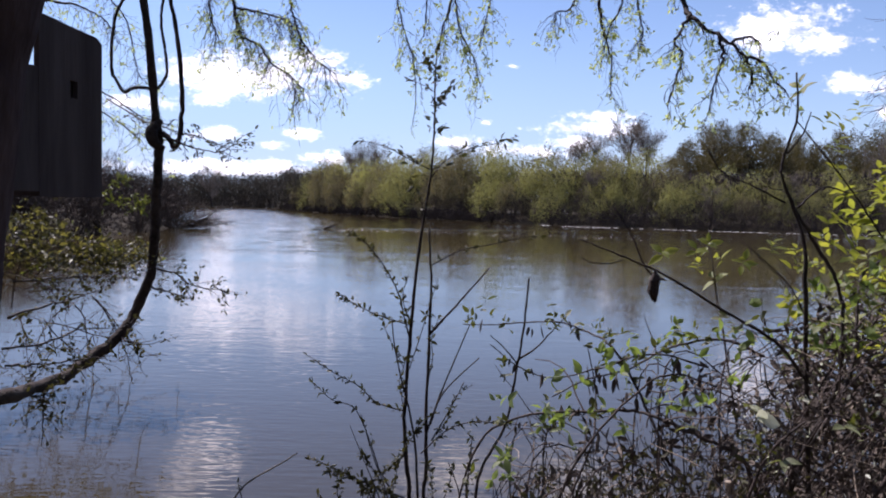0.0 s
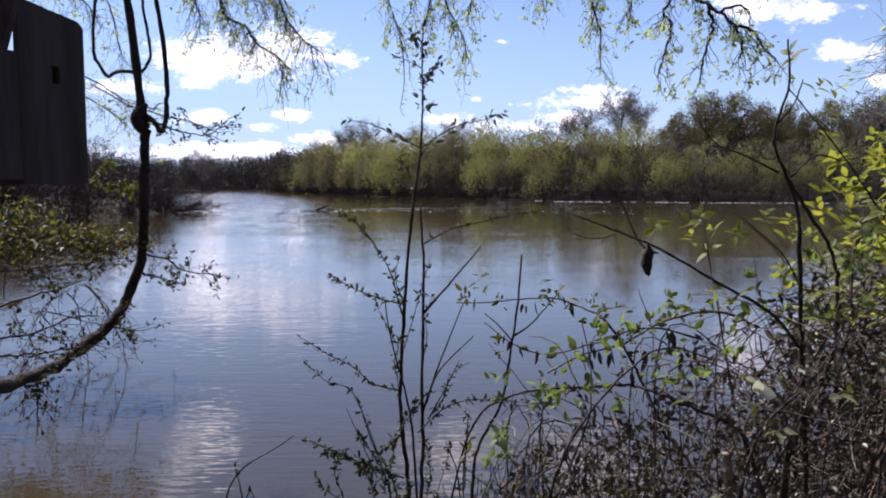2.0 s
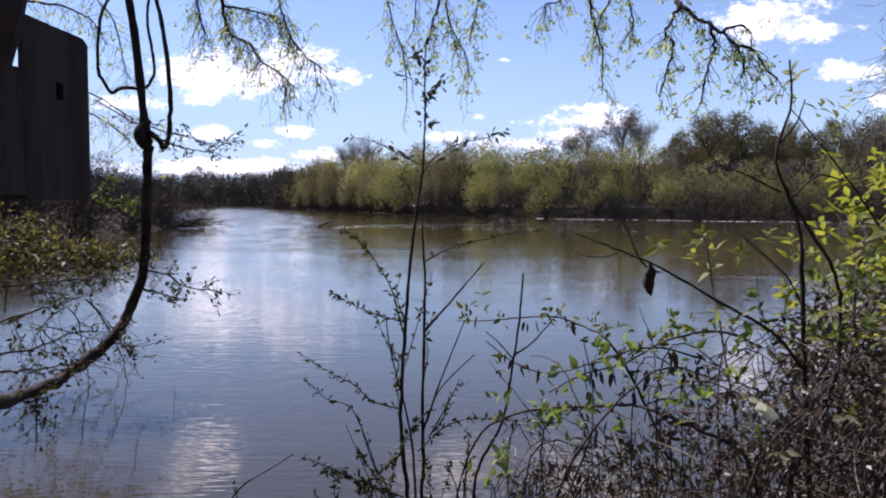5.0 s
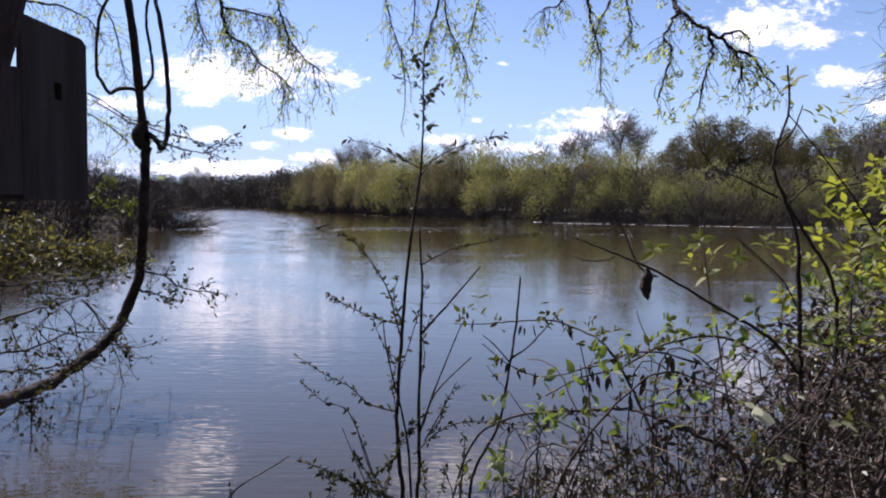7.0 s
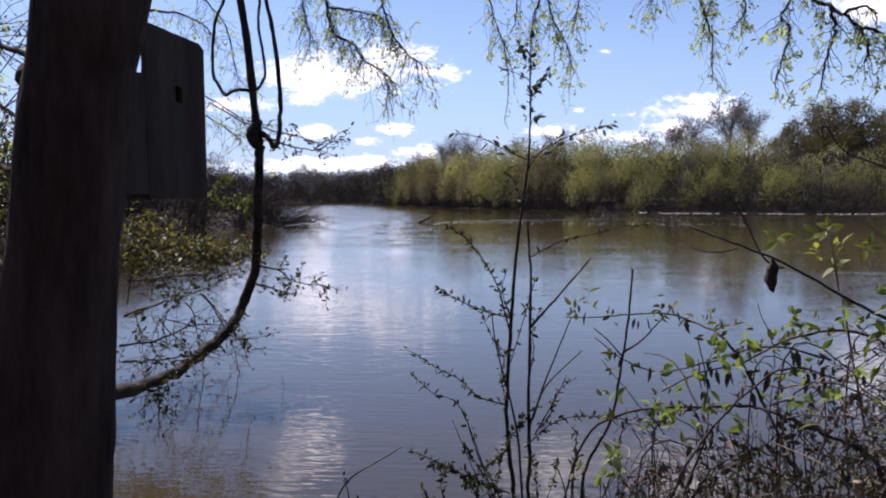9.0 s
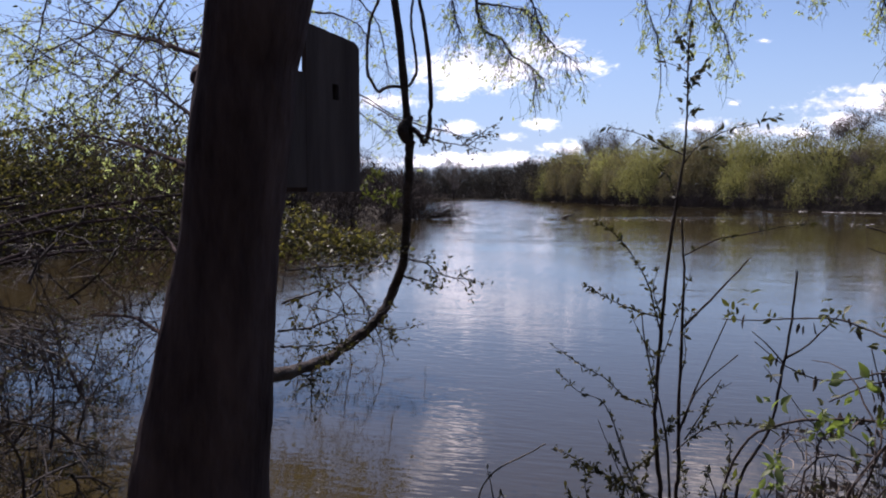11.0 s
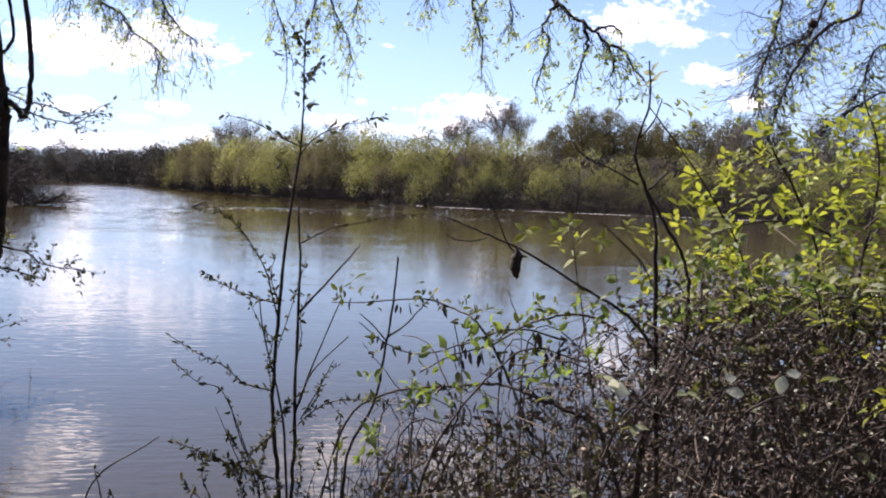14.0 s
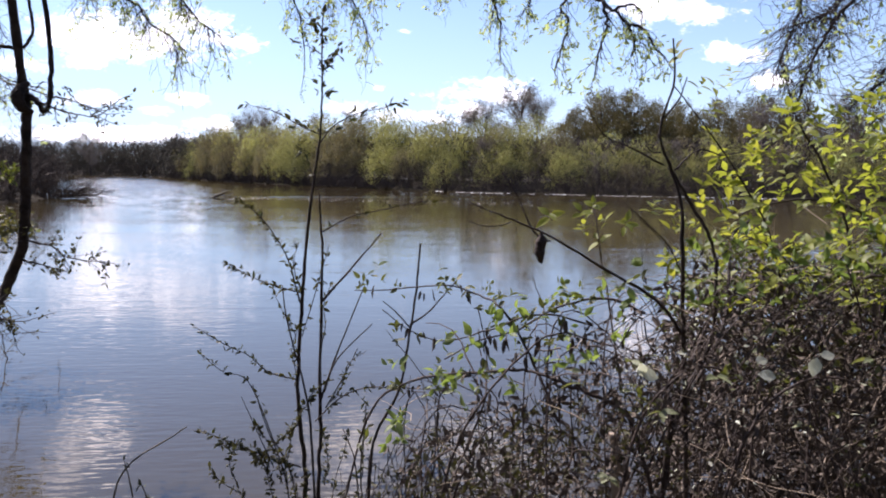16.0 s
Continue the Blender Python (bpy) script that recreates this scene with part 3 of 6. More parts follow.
def opposite_bank():
    rng = random.Random(5)
    willows = [tree_kind(11 + i, "willow_shrub", 8.6, 8.0, WILLOW, "willow", "rounded olive-green willow shrub at the water's edge") for i in range(4)]
    greys = [tree_kind(31 + i, "willow_shrub", 8.4, 7.2, WILLOW_GREY, "willow", "grey-brown budding willow shrub at the water's edge") for i in range(3)]
    bares = [tree_kind(51 + i, "bare_tree", 12.0, 8.5, BARE, "bare", "leafless grey-brown tree among the willows") for i in range(3)]
    darks = [tree_kind(71 + i, "ivy_clad_tree", 14.0, 12.0, EVERGREEN, "evergreen", "tall dark evergreen tree behind the willows") for i in range(2)]
    x = -29.5
    while x < 78:
        y = along(FAR_BANK, x)
        for row, back in enumerate((2.2, 5.6, 11.0)):
            make = rng.choice(willows if rng.random() < (0.3 if x < 4 else 0.6, 0.7, 0.75)[row] * (0.3 if -23 < x < 3 else 1.0) else greys)
            make(x + rng.uniform(-1.5, 1.5), y + back + rng.uniform(-1, 1), rng.uniform(0.82, 1.06) * (0.72, 0.96, 1.1)[row] * (0.78 if x < -26 else 1.06 if x < 6 else 0.94 if x < 27 else 0.7), rng.uniform(0, 6.28))
        x += rng.uniform(3.0, 4.2) if x > -10 else rng.uniform(3.6, 4.8)
    x = -24.0
    while x < 74:                                              # leafless bushes among the willows
        rng.choice(bares)(x, along(FAR_BANK, x) + rng.uniform(1.5, 5.0), rng.uniform(0.34, 0.52), rng.uniform(0, 6.28))
        x += rng.uniform(7.0, 14.0)
    for bx, by, size in ((-33, 175, 0.6), (-31, 171, 0.62), (-34, 182, 0.7)):
        rng.choice(willows)(bx, by, size, rng.uniform(0, 6.28))
    return bares, darks


BARES, DARKS = opposite_bank()
for bx, by, size in ((-15.5, 143, 1.02), (-12, 139, 1.08), (-17.5, 146, 0.98), (-4, 130, 1.0), (-13.5, 141, 0.9), (-56.5, 192, 1.0), (-21, 150, 0.75), (-8, 138, 0.9), (2, 125, 0.95), (7, 128, 0.85), (20, 112, 1.0), (25, 113, 1.3), (28, 116, 1.2), (17, 112, 0.9), (64, 98, 1.1), (73, 97, 1.15), (54, 100, 1.0)):
    random.choice(BARES)(bx, by, size, bx * 1.7 % 6.28)
for bx, by, size in ((36.5, 111, 0.94), (44, 112, 0.96), (40.2, 113, 1.06), (33, 113, 0.76), (40.6, 109.5, 0.98), (48.5, 114, 0.86), (54, 113, 0.93), (51, 116, 0.98), (57, 117, 1.0), (62.5, 117, 0.98), (59, 110, 0.9), (66, 112, 0.95), (75, 108, 0.95), (37.5, 118, 0.98), (50, 119, 0.85), (84, 108, 0.92), (56, 104, 0.72), (62, 105, 0.76), (70, 104, 0.8), (79, 103, 0.82), (90, 106, 0.9), (98, 104, 0.9)):
    random.choice(DARKS)(bx, by, size, bx * 2.3 % 6.28)


def far_woods(name, label, spots, rng, mat, blades, size, slim):
    """A wood as one mass of fine twigs and small leaves on uneven lumpy crowns."""
    s = Shape()
    for x, y, h, r in spots:
        z0 = max(-0.1, ground_height(x, y))
        s.tube([(x, y, z0 - 0.5), (x + rng.uniform(-0.5, 0.5), y, z0 + h * 0.7)], [0.14, 0.04], 3)
        lumps = [(Vector((x + rng.gauss(0, 0.45) * r, y + rng.gauss(0, 0.45) * r, z0 + h * (0.06 + 0.14 * n + rng.uniform(-0.04, 0.06)))), r * rng.uniform(0.5, 0.85)) for n in range(6)]
        for k in range(blades):
            c, rr = lumps[k % 6]
            d = rand_dir(rng)
            p = c + Vector((d.x * rr, d.y * rr, d.z * rr * 0.9)) * rng.random() ** 0.5
            p.z = min(max(p.z, 0.1), z0 + h * 0.97)
            s.blade(p, rand_dir(rng) * 0.8 + d * 0.4 + Vector((0, 0, 0.6)), rand_dir(rng), size * rng.uniform(0.6, 1.6), size * slim * rng.uniform(0.5, 1.3))
        for _ in range(30):                                    # bare twigs above the crowns
            a = rng.uniform(0, 2 * math.pi)
            p = Vector((x + math.cos(a) * r * 0.7 * rng.random(), y + math.sin(a) * r * 0.7, z0 + h * rng.uniform(0.5, 0.85)))
            s.blade(p, (math.cos(a) * 0.5, math.sin(a) * 0.5, rng.uniform(0.5, 1.3)), rand_dir(rng), h * rng.uniform(0.1, 0.24), 0.003 * h * rng.uniform(0.6, 1.4))
    tagged(new(name, s.mesh(name, mat)), label, "wood", kind="stuff")


def woods():
    rng = random.Random(8)
    spots = []
    for i in range(230):                                       # far end of the reach
        x = -24 - 126 * ((i + rng.random()) / 230) ** 1.3
        y = along(FAR_BANK, x) + rng.uniform(2, 14)
        spots.append((x, y, rng.uniform(5.6, 8.6) + 0.9 * noise.noise((x * 0.12, 0, 5)), rng.uniform(2.6, 4.2)))
    far_woods("far_woods", "dark leafless wood along the far shore", spots, rng, WOODS, 580, 0.52, 0.32)
    spots = []
    for i in range(40):                                        # behind the bank tree
        y = rng.uniform(16, 30)
        x = along(LEFT_BANK, y) - 1.0 - rng.uniform(0.0, 1) ** 1.5 * 9
        spots.append((x, y, rng.uniform(2.5, 3.6), rng.uniform(1.2, 2.0)))
    for i in range(60):                                        # low brush along its foot
        y = rng.uniform(9, 34)
        spots.append((along(LEFT_BANK, y) + rng.uniform(-2.2, 0.3), y, rng.uniform(0.9, 1.9), rng.uniform(0.8, 1.4)))
    for i in range(50):                                        # nearer left bank
        y = rng.uniform(24, 42)
        x = along(LEFT_BANK, y) - 1.0 - rng.uniform(0.0, 1) ** 1.5 * 10
        spots.append((x, y, rng.uniform(2.0, 3.1), rng.uniform(1.1, 1.8)))
    for i in range(125):                                       # left bank up to the point
        y = rng.uniform(40, 78)
        x = along(LEFT_BANK, y) - rng.uniform(0.0, 1) ** 2 * 24
        inland = min(1.0, (along(LEFT_BANK, y) - x) / 4)
        spots.append((x, y, rng.uniform(2.8, 5.2) * (0.62 + 0.38 * inland), rng.uniform(1.4, 2.4) * (0.7 + 0.3 * inland)))
    far_woods("bank_scrub", "dark brown leafless scrub along the river bank", spots, rng, SCRUB, 660, 0.38, 0.1)
    spots = []
    for i in range(210):                                       # unseen wood behind the viewer and along the near banks, added to block skylight
        a = rng.uniform(math.radians(66), math.radians(292))
        d = rng.uniform(9, 40)
        x, y = d * math.sin(a), d * math.cos(a)
        if land(x, y) > 1:
            spots.append((x, y, rng.uniform(7, 12), rng.uniform(2.0, 3.5)))
    far_woods("bank_woodland", "unseen leafless brown wood added on the near bank", spots, rng, WOODS, 100, 1.0, 0.45)


def undergrowth():
    """Dark brush and dead reed along the foot of the willows, down to the water."""
    rng = random.Random(19)
    s = Shape()
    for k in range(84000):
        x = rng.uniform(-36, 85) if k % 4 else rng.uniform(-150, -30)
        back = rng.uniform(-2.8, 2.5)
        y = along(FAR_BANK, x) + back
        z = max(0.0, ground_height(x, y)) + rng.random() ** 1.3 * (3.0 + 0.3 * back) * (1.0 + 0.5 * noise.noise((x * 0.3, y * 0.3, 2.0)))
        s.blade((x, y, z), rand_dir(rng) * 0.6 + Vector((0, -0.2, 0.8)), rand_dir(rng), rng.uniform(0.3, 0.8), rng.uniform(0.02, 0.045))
    for _ in range(14000):                                     # more brush down to the water at the point, covering pale ground
        x = rng.uniform(-42, 4)
        y = along(FAR_BANK, x) + rng.uniform(-2.2, 2.0)
        s.blade((x, y, max(0.0, ground_height(x, y)) + 1.1 * rng.random() ** 1.5), rand_dir(rng) * 0.6 + Vector((0, -0.2, 0.8)), rand_dir(rng), rng.uniform(0.3, 0.7), rng.uniform(0.04, 0.09))
    for _ in range(32000):                                     # filler brush between the willows, added to close the bright gaps
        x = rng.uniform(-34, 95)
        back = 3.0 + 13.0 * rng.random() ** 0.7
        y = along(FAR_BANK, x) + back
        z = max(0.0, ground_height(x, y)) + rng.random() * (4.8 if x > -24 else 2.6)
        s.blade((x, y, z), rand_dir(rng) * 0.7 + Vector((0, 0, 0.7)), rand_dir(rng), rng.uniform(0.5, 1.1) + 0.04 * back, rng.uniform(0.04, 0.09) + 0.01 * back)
    tagged(new("bank_undergrowth", s.mesh("bank_undergrowth", BRUSH)), "dark brown brush, partly standing in for shade, along the foot of the willows", "undergrowth", kind="stuff")


woods()
undergrowth()


# ------------------------------------------------------------------ the nest box on the bank tree
def nest_box():
    """A tall bird box of thick weathered boards with a slanting top, fixed to the far side of the trunk."""
    a, b = Vector((-1.6, 3.1, 2.19)), Vector((-1.55, 3.55, 2.2))
    top_a, top_b, side_top = (-1.59, 3.1, 2.9), (-1.54, 3.55, 2.88), (-1.61, 3.1, 2.69)
    run = Vector((b.x - a.x, b.y - a.y, 0))
    wide = run.length
    across, back = run.normalized(), Vector((-run.y, run.x, 0)).normalized()
    t = thing("nest_box", a, "tall dark weathered wooden nest box with a small entrance hole", "nest box")
    rng = random.Random(3)

    def board(name, s0, s1, d0, d1, z0, h0, h1, label="", hole=None, round_end=0.0):
        """A board along the front line from s0 to s1, d0 to d1 deep, z0 up to h0 and h1 at its ends."""
        s = Shape()
        n = 12
        cols = sorted({s0 + (s1 - s0) * i / n for i in range(n + 1)} | ({hole[0], hole[1]} if hole else set()))
        levels = 4 if hole else 2
        for d in (d0, d1):
            for c in cols:
                k = (c - s0) / (s1 - s0)
                h = h0 + (h1 - h0) * k + rng.uniform(-0.0015, 0.0015) - round_end * max(0.0, (k - 0.9) / 0.1) ** 2
                for z in ([z0, hole[2], hole[3], h] if hole else [z0, h]):
                    s.v.append(tuple(across * c + back * d + Vector((0, 0, z))))
        nc = len(cols)
        for i in range(nc - 1):
            for j in range(levels - 1):
                p = i * levels + j
                q = p + nc * levels
                if hole and j == 1 and hole[0] - 1e-6 <= cols[i] < hole[1] - 1e-6:
                    s.f += [(p, p + levels, q + levels, q), (p + 1, q + 1, q + levels + 1, p + levels + 1)]
                    if abs(cols[i] - hole[0]) < 1e-6:
                        s.f.append((p, q, q + 1, p + 1))
                    if abs(cols[i + 1] - hole[1]) < 1e-6:
                        s.f.append((p + levels, p + levels + 1, q + levels + 1, q + levels))
                else:
                    s.f += [(p, p + levels, p + levels + 1, p + 1), (q, q + 1, q + levels + 1, q + levels)]
            p = i * levels
            s.f.append((p, p + nc * levels, p + levels + nc * levels, p + levels))
            p = i * levels + levels - 1
            s.f.append((p, p + levels, p + levels + nc * levels, p + nc * levels))
        for i in (0, nc - 1):
            for j in range(levels - 1):
                p = i * levels + j
                s.f.append((p, p + 1, p + 1 + nc * levels, p + nc * levels))
        return part(name, s, BOARD, t, label, smooth=False)

    ha, hb = top_a[2] - a.z, top_b[2] - a.z
    hole = (-1.6, 3.35, 2.6), (-1.57, 3.35, 2.67)
    board("front_board", 0, wide, 0, 0.022, 0, ha, hb, "front board with a small square hole", (wide * 0.46, wide * 0.58, hole[0][2] - a.z, hole[1][2] - a.z), 0.02)
    low = side_top[2] - a.z
    board("back_board", 0.004, wide - 0.004, 0.13, 0.152, 0, low, low)
    for s0 in (0.002, wide - 0.024):
        board("side_board", s0, s0 + 0.022, 0.024, 0.128, 0.002, low, low)
    # board added behind the hole to block the sky and keep it dark
    board("inner_board", wide * 0.36, wide * 0.72, 0.03, 0.045, low * 0.5, ha * 0.8, ha * 0.8)
    board("floor_board", 0.026, wide - 0.026, 0.024, 0.128, 0.004, 0.024, 0.024)
    board("mounting_board", -0.20, -0.004, 0.0, 0.04, 0.02, low, low, "dark board fixing the box to the trunk")


nest_box()


# ------------------------------------------------------------------ the bank tree with its overhanging limb
LEAF_WIDE = Shape()
LEAF_WIDE.fine_leaf((0, 0, 0), (0, 1, 0), (0, 0, 1), 1.0, 0.46)
LEAF_NARROW = Shape()
LEAF_NARROW.leaf((0, 0, 0), (0, 1, 0), (0, 0, 1), 1.0, 0.4, 0.35)


def leaf_matrix(p, way, face, size):
    way = Vector(way).normalized()
    side = way.cross(Vector(face))
    side = side.normalized() if side.length > 1e-5 else way.orthogonal().normalized()
    up = side.cross(way)
    m = Matrix((side * size, way * size, up * size)).transposed().to_4x4()
    m.translation = p
    return m


def leaf_parts(owner, mesh, spots, name="leaf"):
    """Single leaves as parts of a plant; spots: place, way, face, size."""
    for p, way, face, size in spots:
        ob = new(name, mesh)
        ob.parent = owner
        ob.matrix_basis = leaf_matrix(Vector(p) - owner.location, way, face, size)


def leaf_mass(owner, mat, spots, name="foliage", ratio=0.5, fine=False):
    s = Shape()
    for p, way, face, size in spots:
        (s.fine_leaf if fine else s.leaf)(Vector(p) - owner.location, way, face, size, size * ratio)
    tagged(part(name, s, mat, owner), kind="stuff")


def local(owner, pts):
    return [Vector(p) - owner.location for p in pts]


def tuft(rng, tip, way, count, size, spread):
    """Leaves in a bunch at the end of a twig."""
    out = []
    for _ in range(count):
        d = (Vector(way).normalized() * 0.6 + rand_dir(rng)).normalized()
        out.append((Vector(tip) + rand_dir(rng) * spread * rng.random(), d, rand_dir(rng) + Vector((0, 0, 0.8)), size * rng.uniform(0.6, 1.25)))
    return out


def bank_tree():
    rng = random.Random(21)
    foot = (-2, 2.7, 0.44)
    t = thing("bank_tree", (foot[0], foot[1], ground_height(foot[0], foot[1]) - 0.1), "dark-barked riverside tree with a curved overhanging limb", "tree")
    s = Shape()
    line = curve([(foot[0], foot[1], t.location.z - 0.1), (-1.88, 2.7, 1.01), (-1.823, 2.7, 1.36), (-1.774, 2.7, 1.72), (-1.7, 2.7, 2.24), (-1.64, 2.7, 2.62), (-1.585, 2.7, 2.87), (-1.54, 2.75, 3.28), (-1.28, 2.75, 4.6), (-1.1, 2.7, 6.2)], 14)
    n = len(line)
    sides = 40
    radii = []
    for i, p in enumerate(line):
        h = p.z - t.location.z
        radii.append(0.190 + 0.12 * math.exp(-h / 0.28) + 0.08 * max(0, 1.9 - h) - 0.014 * max(0.0, h - 2.9) - 0.012 * math.exp(-((p.z - 2.68) / 0.12) ** 2))
    s.tube(local(t, line), radii, sides)
    # fissured, uneven bark
    for i, q in enumerate(s.v):
        c = Vector(line[i // sides]) - t.location
        d = Vector(q) - c
        k = noise.noise((q[0] * 9, q[1] * 9, q[2] * 1.6)) * 0.045 + noise.noise((q[0] * 26, q[1] * 26, q[2] * 5)) * 0.03 + noise.noise((q[0] * 2.4, q[1] * 2.4, q[2] * 1.1 + 7)) * 0.07
        s.v[i] = tuple(c + d * (1 + k))
    part("trunk", s, BARK, t)
    knob = Shape()
    knob.tube(local(t, [(-1.81, 2.66, 2.63), (-1.82, 2.63, 2.61), (-1.83, 2.62, 2.6)]), [0.045, 0.026, 0.010], 8)
    part("branch_stub", knob, BARK, t)
    limb = Shape()
    pts = [(-1.73, 2.79, 1.45), (-1.72, 3.04, 1.41), (-1.78, 3.39, 1.36), (-1.75, 3.65, 1.37), (-1.68, 3.83, 1.44), (-1.61, 3.92, 1.52), (-1.57, 4, 1.63), (-1.5, 4, 1.81), (-1.48, 4, 1.99), (-1.47, 4, 2.19), (-1.46, 4, 2.36), (-1.47, 4.02, 2.49), (-1.49, 4.02, 2.65), (-1.51, 4.02, 2.91), (-1.56, 4.05, 3.2), (-1.61, 4.09, 3.47), (-1.7, 4.18, 3.99)]
    line, radii = rough_line(pts, 0.031, 0.0185, rng, 5, 0.1)
    limb.tube(local(t, line), radii, 10)
    limb = part("limb", limb, BARK_LIMB, t, "long curved limb sweeping up over the water")
    knot = Shape()
    line = curve([(-1.43, 4, 2.44), (-1.47, 3.98, 2.46), (-1.49, 3.98, 2.51), (-1.48, 4, 2.55), (-1.45, 4.02, 2.58)], 4)
    knot.tube(local(t, line), [0.008 + 0.022 * math.sin(math.pi * (i + 0.6) / (len(line) + 0.2)) for i in range(len(line))], 8)
    part("burr", knot, BARK_LIMB, limb).matrix_parent_inverse = Matrix()
    for pts, r0, r1 in (
        ([(-1.46, 4.02, 2.52), (-1.41, 4, 2.49), (-1.38, 3.98, 2.45), (-1.36, 3.97, 2.45), (-1.34, 3.96, 2.51), (-1.33, 3.96, 2.67), (-1.35, 3.96, 2.95), (-1.41, 4, 3.19), (-1.46, 4, 3.44), (-1.52, 4.09, 3.89)], 0.014, 0.010),
        ([(-1.48, 4.02, 2.73), (-1.54, 4, 2.74), (-1.59, 3.98, 2.73), (-1.62, 3.97, 2.71), (-1.65, 3.96, 2.76), (-1.68, 3.96, 2.83), (-1.67, 3.96, 3.02), (-1.65, 3.96, 3.11), (-1.6, 3.92, 3.17), (-1.58, 3.92, 3.34), (-1.56, 3.92, 3.77)], 0.0095, 0.0075),
        ([(-1.47, 4.02, 2.74), (-1.44, 4, 2.77), (-1.42, 4, 2.82), (-1.43, 4, 2.92), (-1.45, 4, 3.07), (-1.44, 4, 3.19), (-1.42, 4, 3.38)], 0.008, 0.006),
    ):
        b = Shape()
        line, radii = rough_line(pts, r0, r1, rng, 5, 0.15)
        b.tube(local(t, line), radii, 7)
        part("side_branch", b, BARK_LIMB, t)
    # thin boughs to the other side of the trunk
    leaves = []
    for pts, r0 in (([(-1.8, 2.7, 2.69), (-1.96, 2.78, 2.74), (-2.38, 3.13, 2.87), (-2.83, 3.48, 2.99), (-3.67, 4, 3.22)], 0.012), ([(-1.86, 2.7, 2.47), (-2.06, 2.87, 2.54), (-2.39, 3.13, 2.67), (-2.83, 3.48, 2.81), (-3.45, 3.83, 3.06)], 0.009),
                    ([(-1.86, 2.7, 2.28), (-2.14, 2.96, 2.32), (-2.56, 3.31, 2.39), (-3.01, 3.65, 2.46), (-3.55, 3.92, 2.53)], 0.014), ([(-1.92, 2.7, 1.88), (-2.2, 2.96, 1.99), (-2.63, 3.31, 2.07), (-3.18, 3.65, 2.16)], 0.009), ([(-1.97, 2.7, 1.62), (-2.19, 2.87, 1.6), (-2.6, 3.22, 1.59), (-3.06, 3.48, 1.54)], 0.013)):
        b = Shape()
        line, radii = rough_line(pts, r0, r0 * 0.35, rng, 5, 0.3)
        b.tube(local(t, line), radii, 6)
        for q in line[4:]:
            for _ in range(3):
                tw = twig_walk(rng, q, rand_dir(rng) + Vector((-0.4, 0.2, 0.1)), rng.uniform(0.25, 0.75), 0.35, 0.06, 5)
                b.tube(local(t, tw), [0.003, 0.0026, 0.0022, 0.0018, 0.0015, 0.001], 3)
                for e in tw[2:]:
                    leaves += tuft(rng, e, tw[-1] - tw[0], rng.choice((1, 2, 3, 4)), 0.022, 0.035)
        part("bough", b, BARK, t)
    # fine leafy twigs between the trunk and the limb
    for pts in ([(-1.57, 2.78, 1.65), (-1.6, 3.13, 1.61), (-1.6, 3.48, 1.61), (-1.55, 3.74, 1.57)], [(-1.55, 2.78, 1.76), (-1.55, 3.04, 1.77), (-1.56, 3.39, 1.77), (-1.48, 3.65, 1.82)], [(-1.58, 2.87, 1.88), (-1.59, 3.22, 1.86), (-1.52, 3.48, 1.85), (-1.4, 3.74, 1.86)],
                [(-1.49, 4, 1.84), (-1.35, 3.92, 1.82), (-1.21, 3.83, 1.77), (-1.04, 3.83, 1.75)], [(-1.51, 4, 1.75), (-1.38, 3.92, 1.73), (-1.27, 3.92, 1.7)], [(-1.63, 3.92, 1.5), (-1.53, 3.83, 1.49), (-1.48, 3.83, 1.49)], [(-1.61, 2.87, 1.57), (-1.63, 3.13, 1.52), (-1.64, 3.48, 1.47), (-1.62, 3.65, 1.45)],
                [(-1.78, 3.31, 1.35), (-1.74, 3.39, 1.33), (-1.73, 3.48, 1.33)], [(-1.78, 3.48, 1.33), (-1.78, 3.48, 1.23), (-1.79, 3.48, 1.08)], [(-1.46, 4, 2.51), (-1.28, 3.92, 2.45), (-1.11, 3.83, 2.42), (-1.04, 3.83, 2.46)], [(-2.57, 6, 2.92), (-1.81, 4.7, 2.65), (-1.51, 4.35, 2.56), (-1.27, 4.18, 2.5), (-1.1, 4, 2.44)]):
        b = Shape()
        line, radii = rough_line(pts, 0.006, 0.002, rng, 5, 0.6)
        b.tube(local(t, line), radii, 4)
        for q in line[2:]:
            for _ in range(rng.choice((0, 1, 1, 2))):
                tw = twig_walk(rng, q, rand_dir(rng) + (line[-1] - line[0]).normalized() * 0.7, rng.uniform(0.05, 0.14), 0.3, 0.0, 4)
                b.tube(local(t, tw), [0.0025, 0.002, 0.0018, 0.0015, 0.001], 3)
                for e in tw[1:]:
                    leaves += tuft(rng, e, tw[-1] - tw[0], rng.choice((1, 1, 2, 3)), 0.026, 0.025)
        part("bough", b, TWIG, t)
    # the crown overhead, out over the bank: unseen, added to shade the trunk
    crown = Shape()
    for k in range(26):
        a = math.pi * (1.12 + 0.98 * k / 25) + rng.uniform(-0.15, 0.15)
        start = Vector((-1.1, 2.7, 5.4 + 0.8 * rng.random()))
        line = twig_walk(rng, start, (math.cos(a), math.sin(a) * 1.2 - 0.15, 0.35), rng.uniform(3.0, 6.5), 0.16, 0.0, 8)
        b = Shape()
        b.tube(local(t, line), [0.07 * (1 - 0.85 * i / 8) for i in range(9)], 5)
        part("bough", b, BARK_LIMB, t)
        for q in line[2:]:
            for _ in range(30):
                d = rand_dir(rng)
                crown.leaf(q + d * rng.uniform(0.1, 1.0) - t.location, rand_dir(rng), rand_dir(rng) + Vector((0, 0, 0.6)), rng.uniform(0.1, 0.2), rng.uniform(0.06, 0.12))
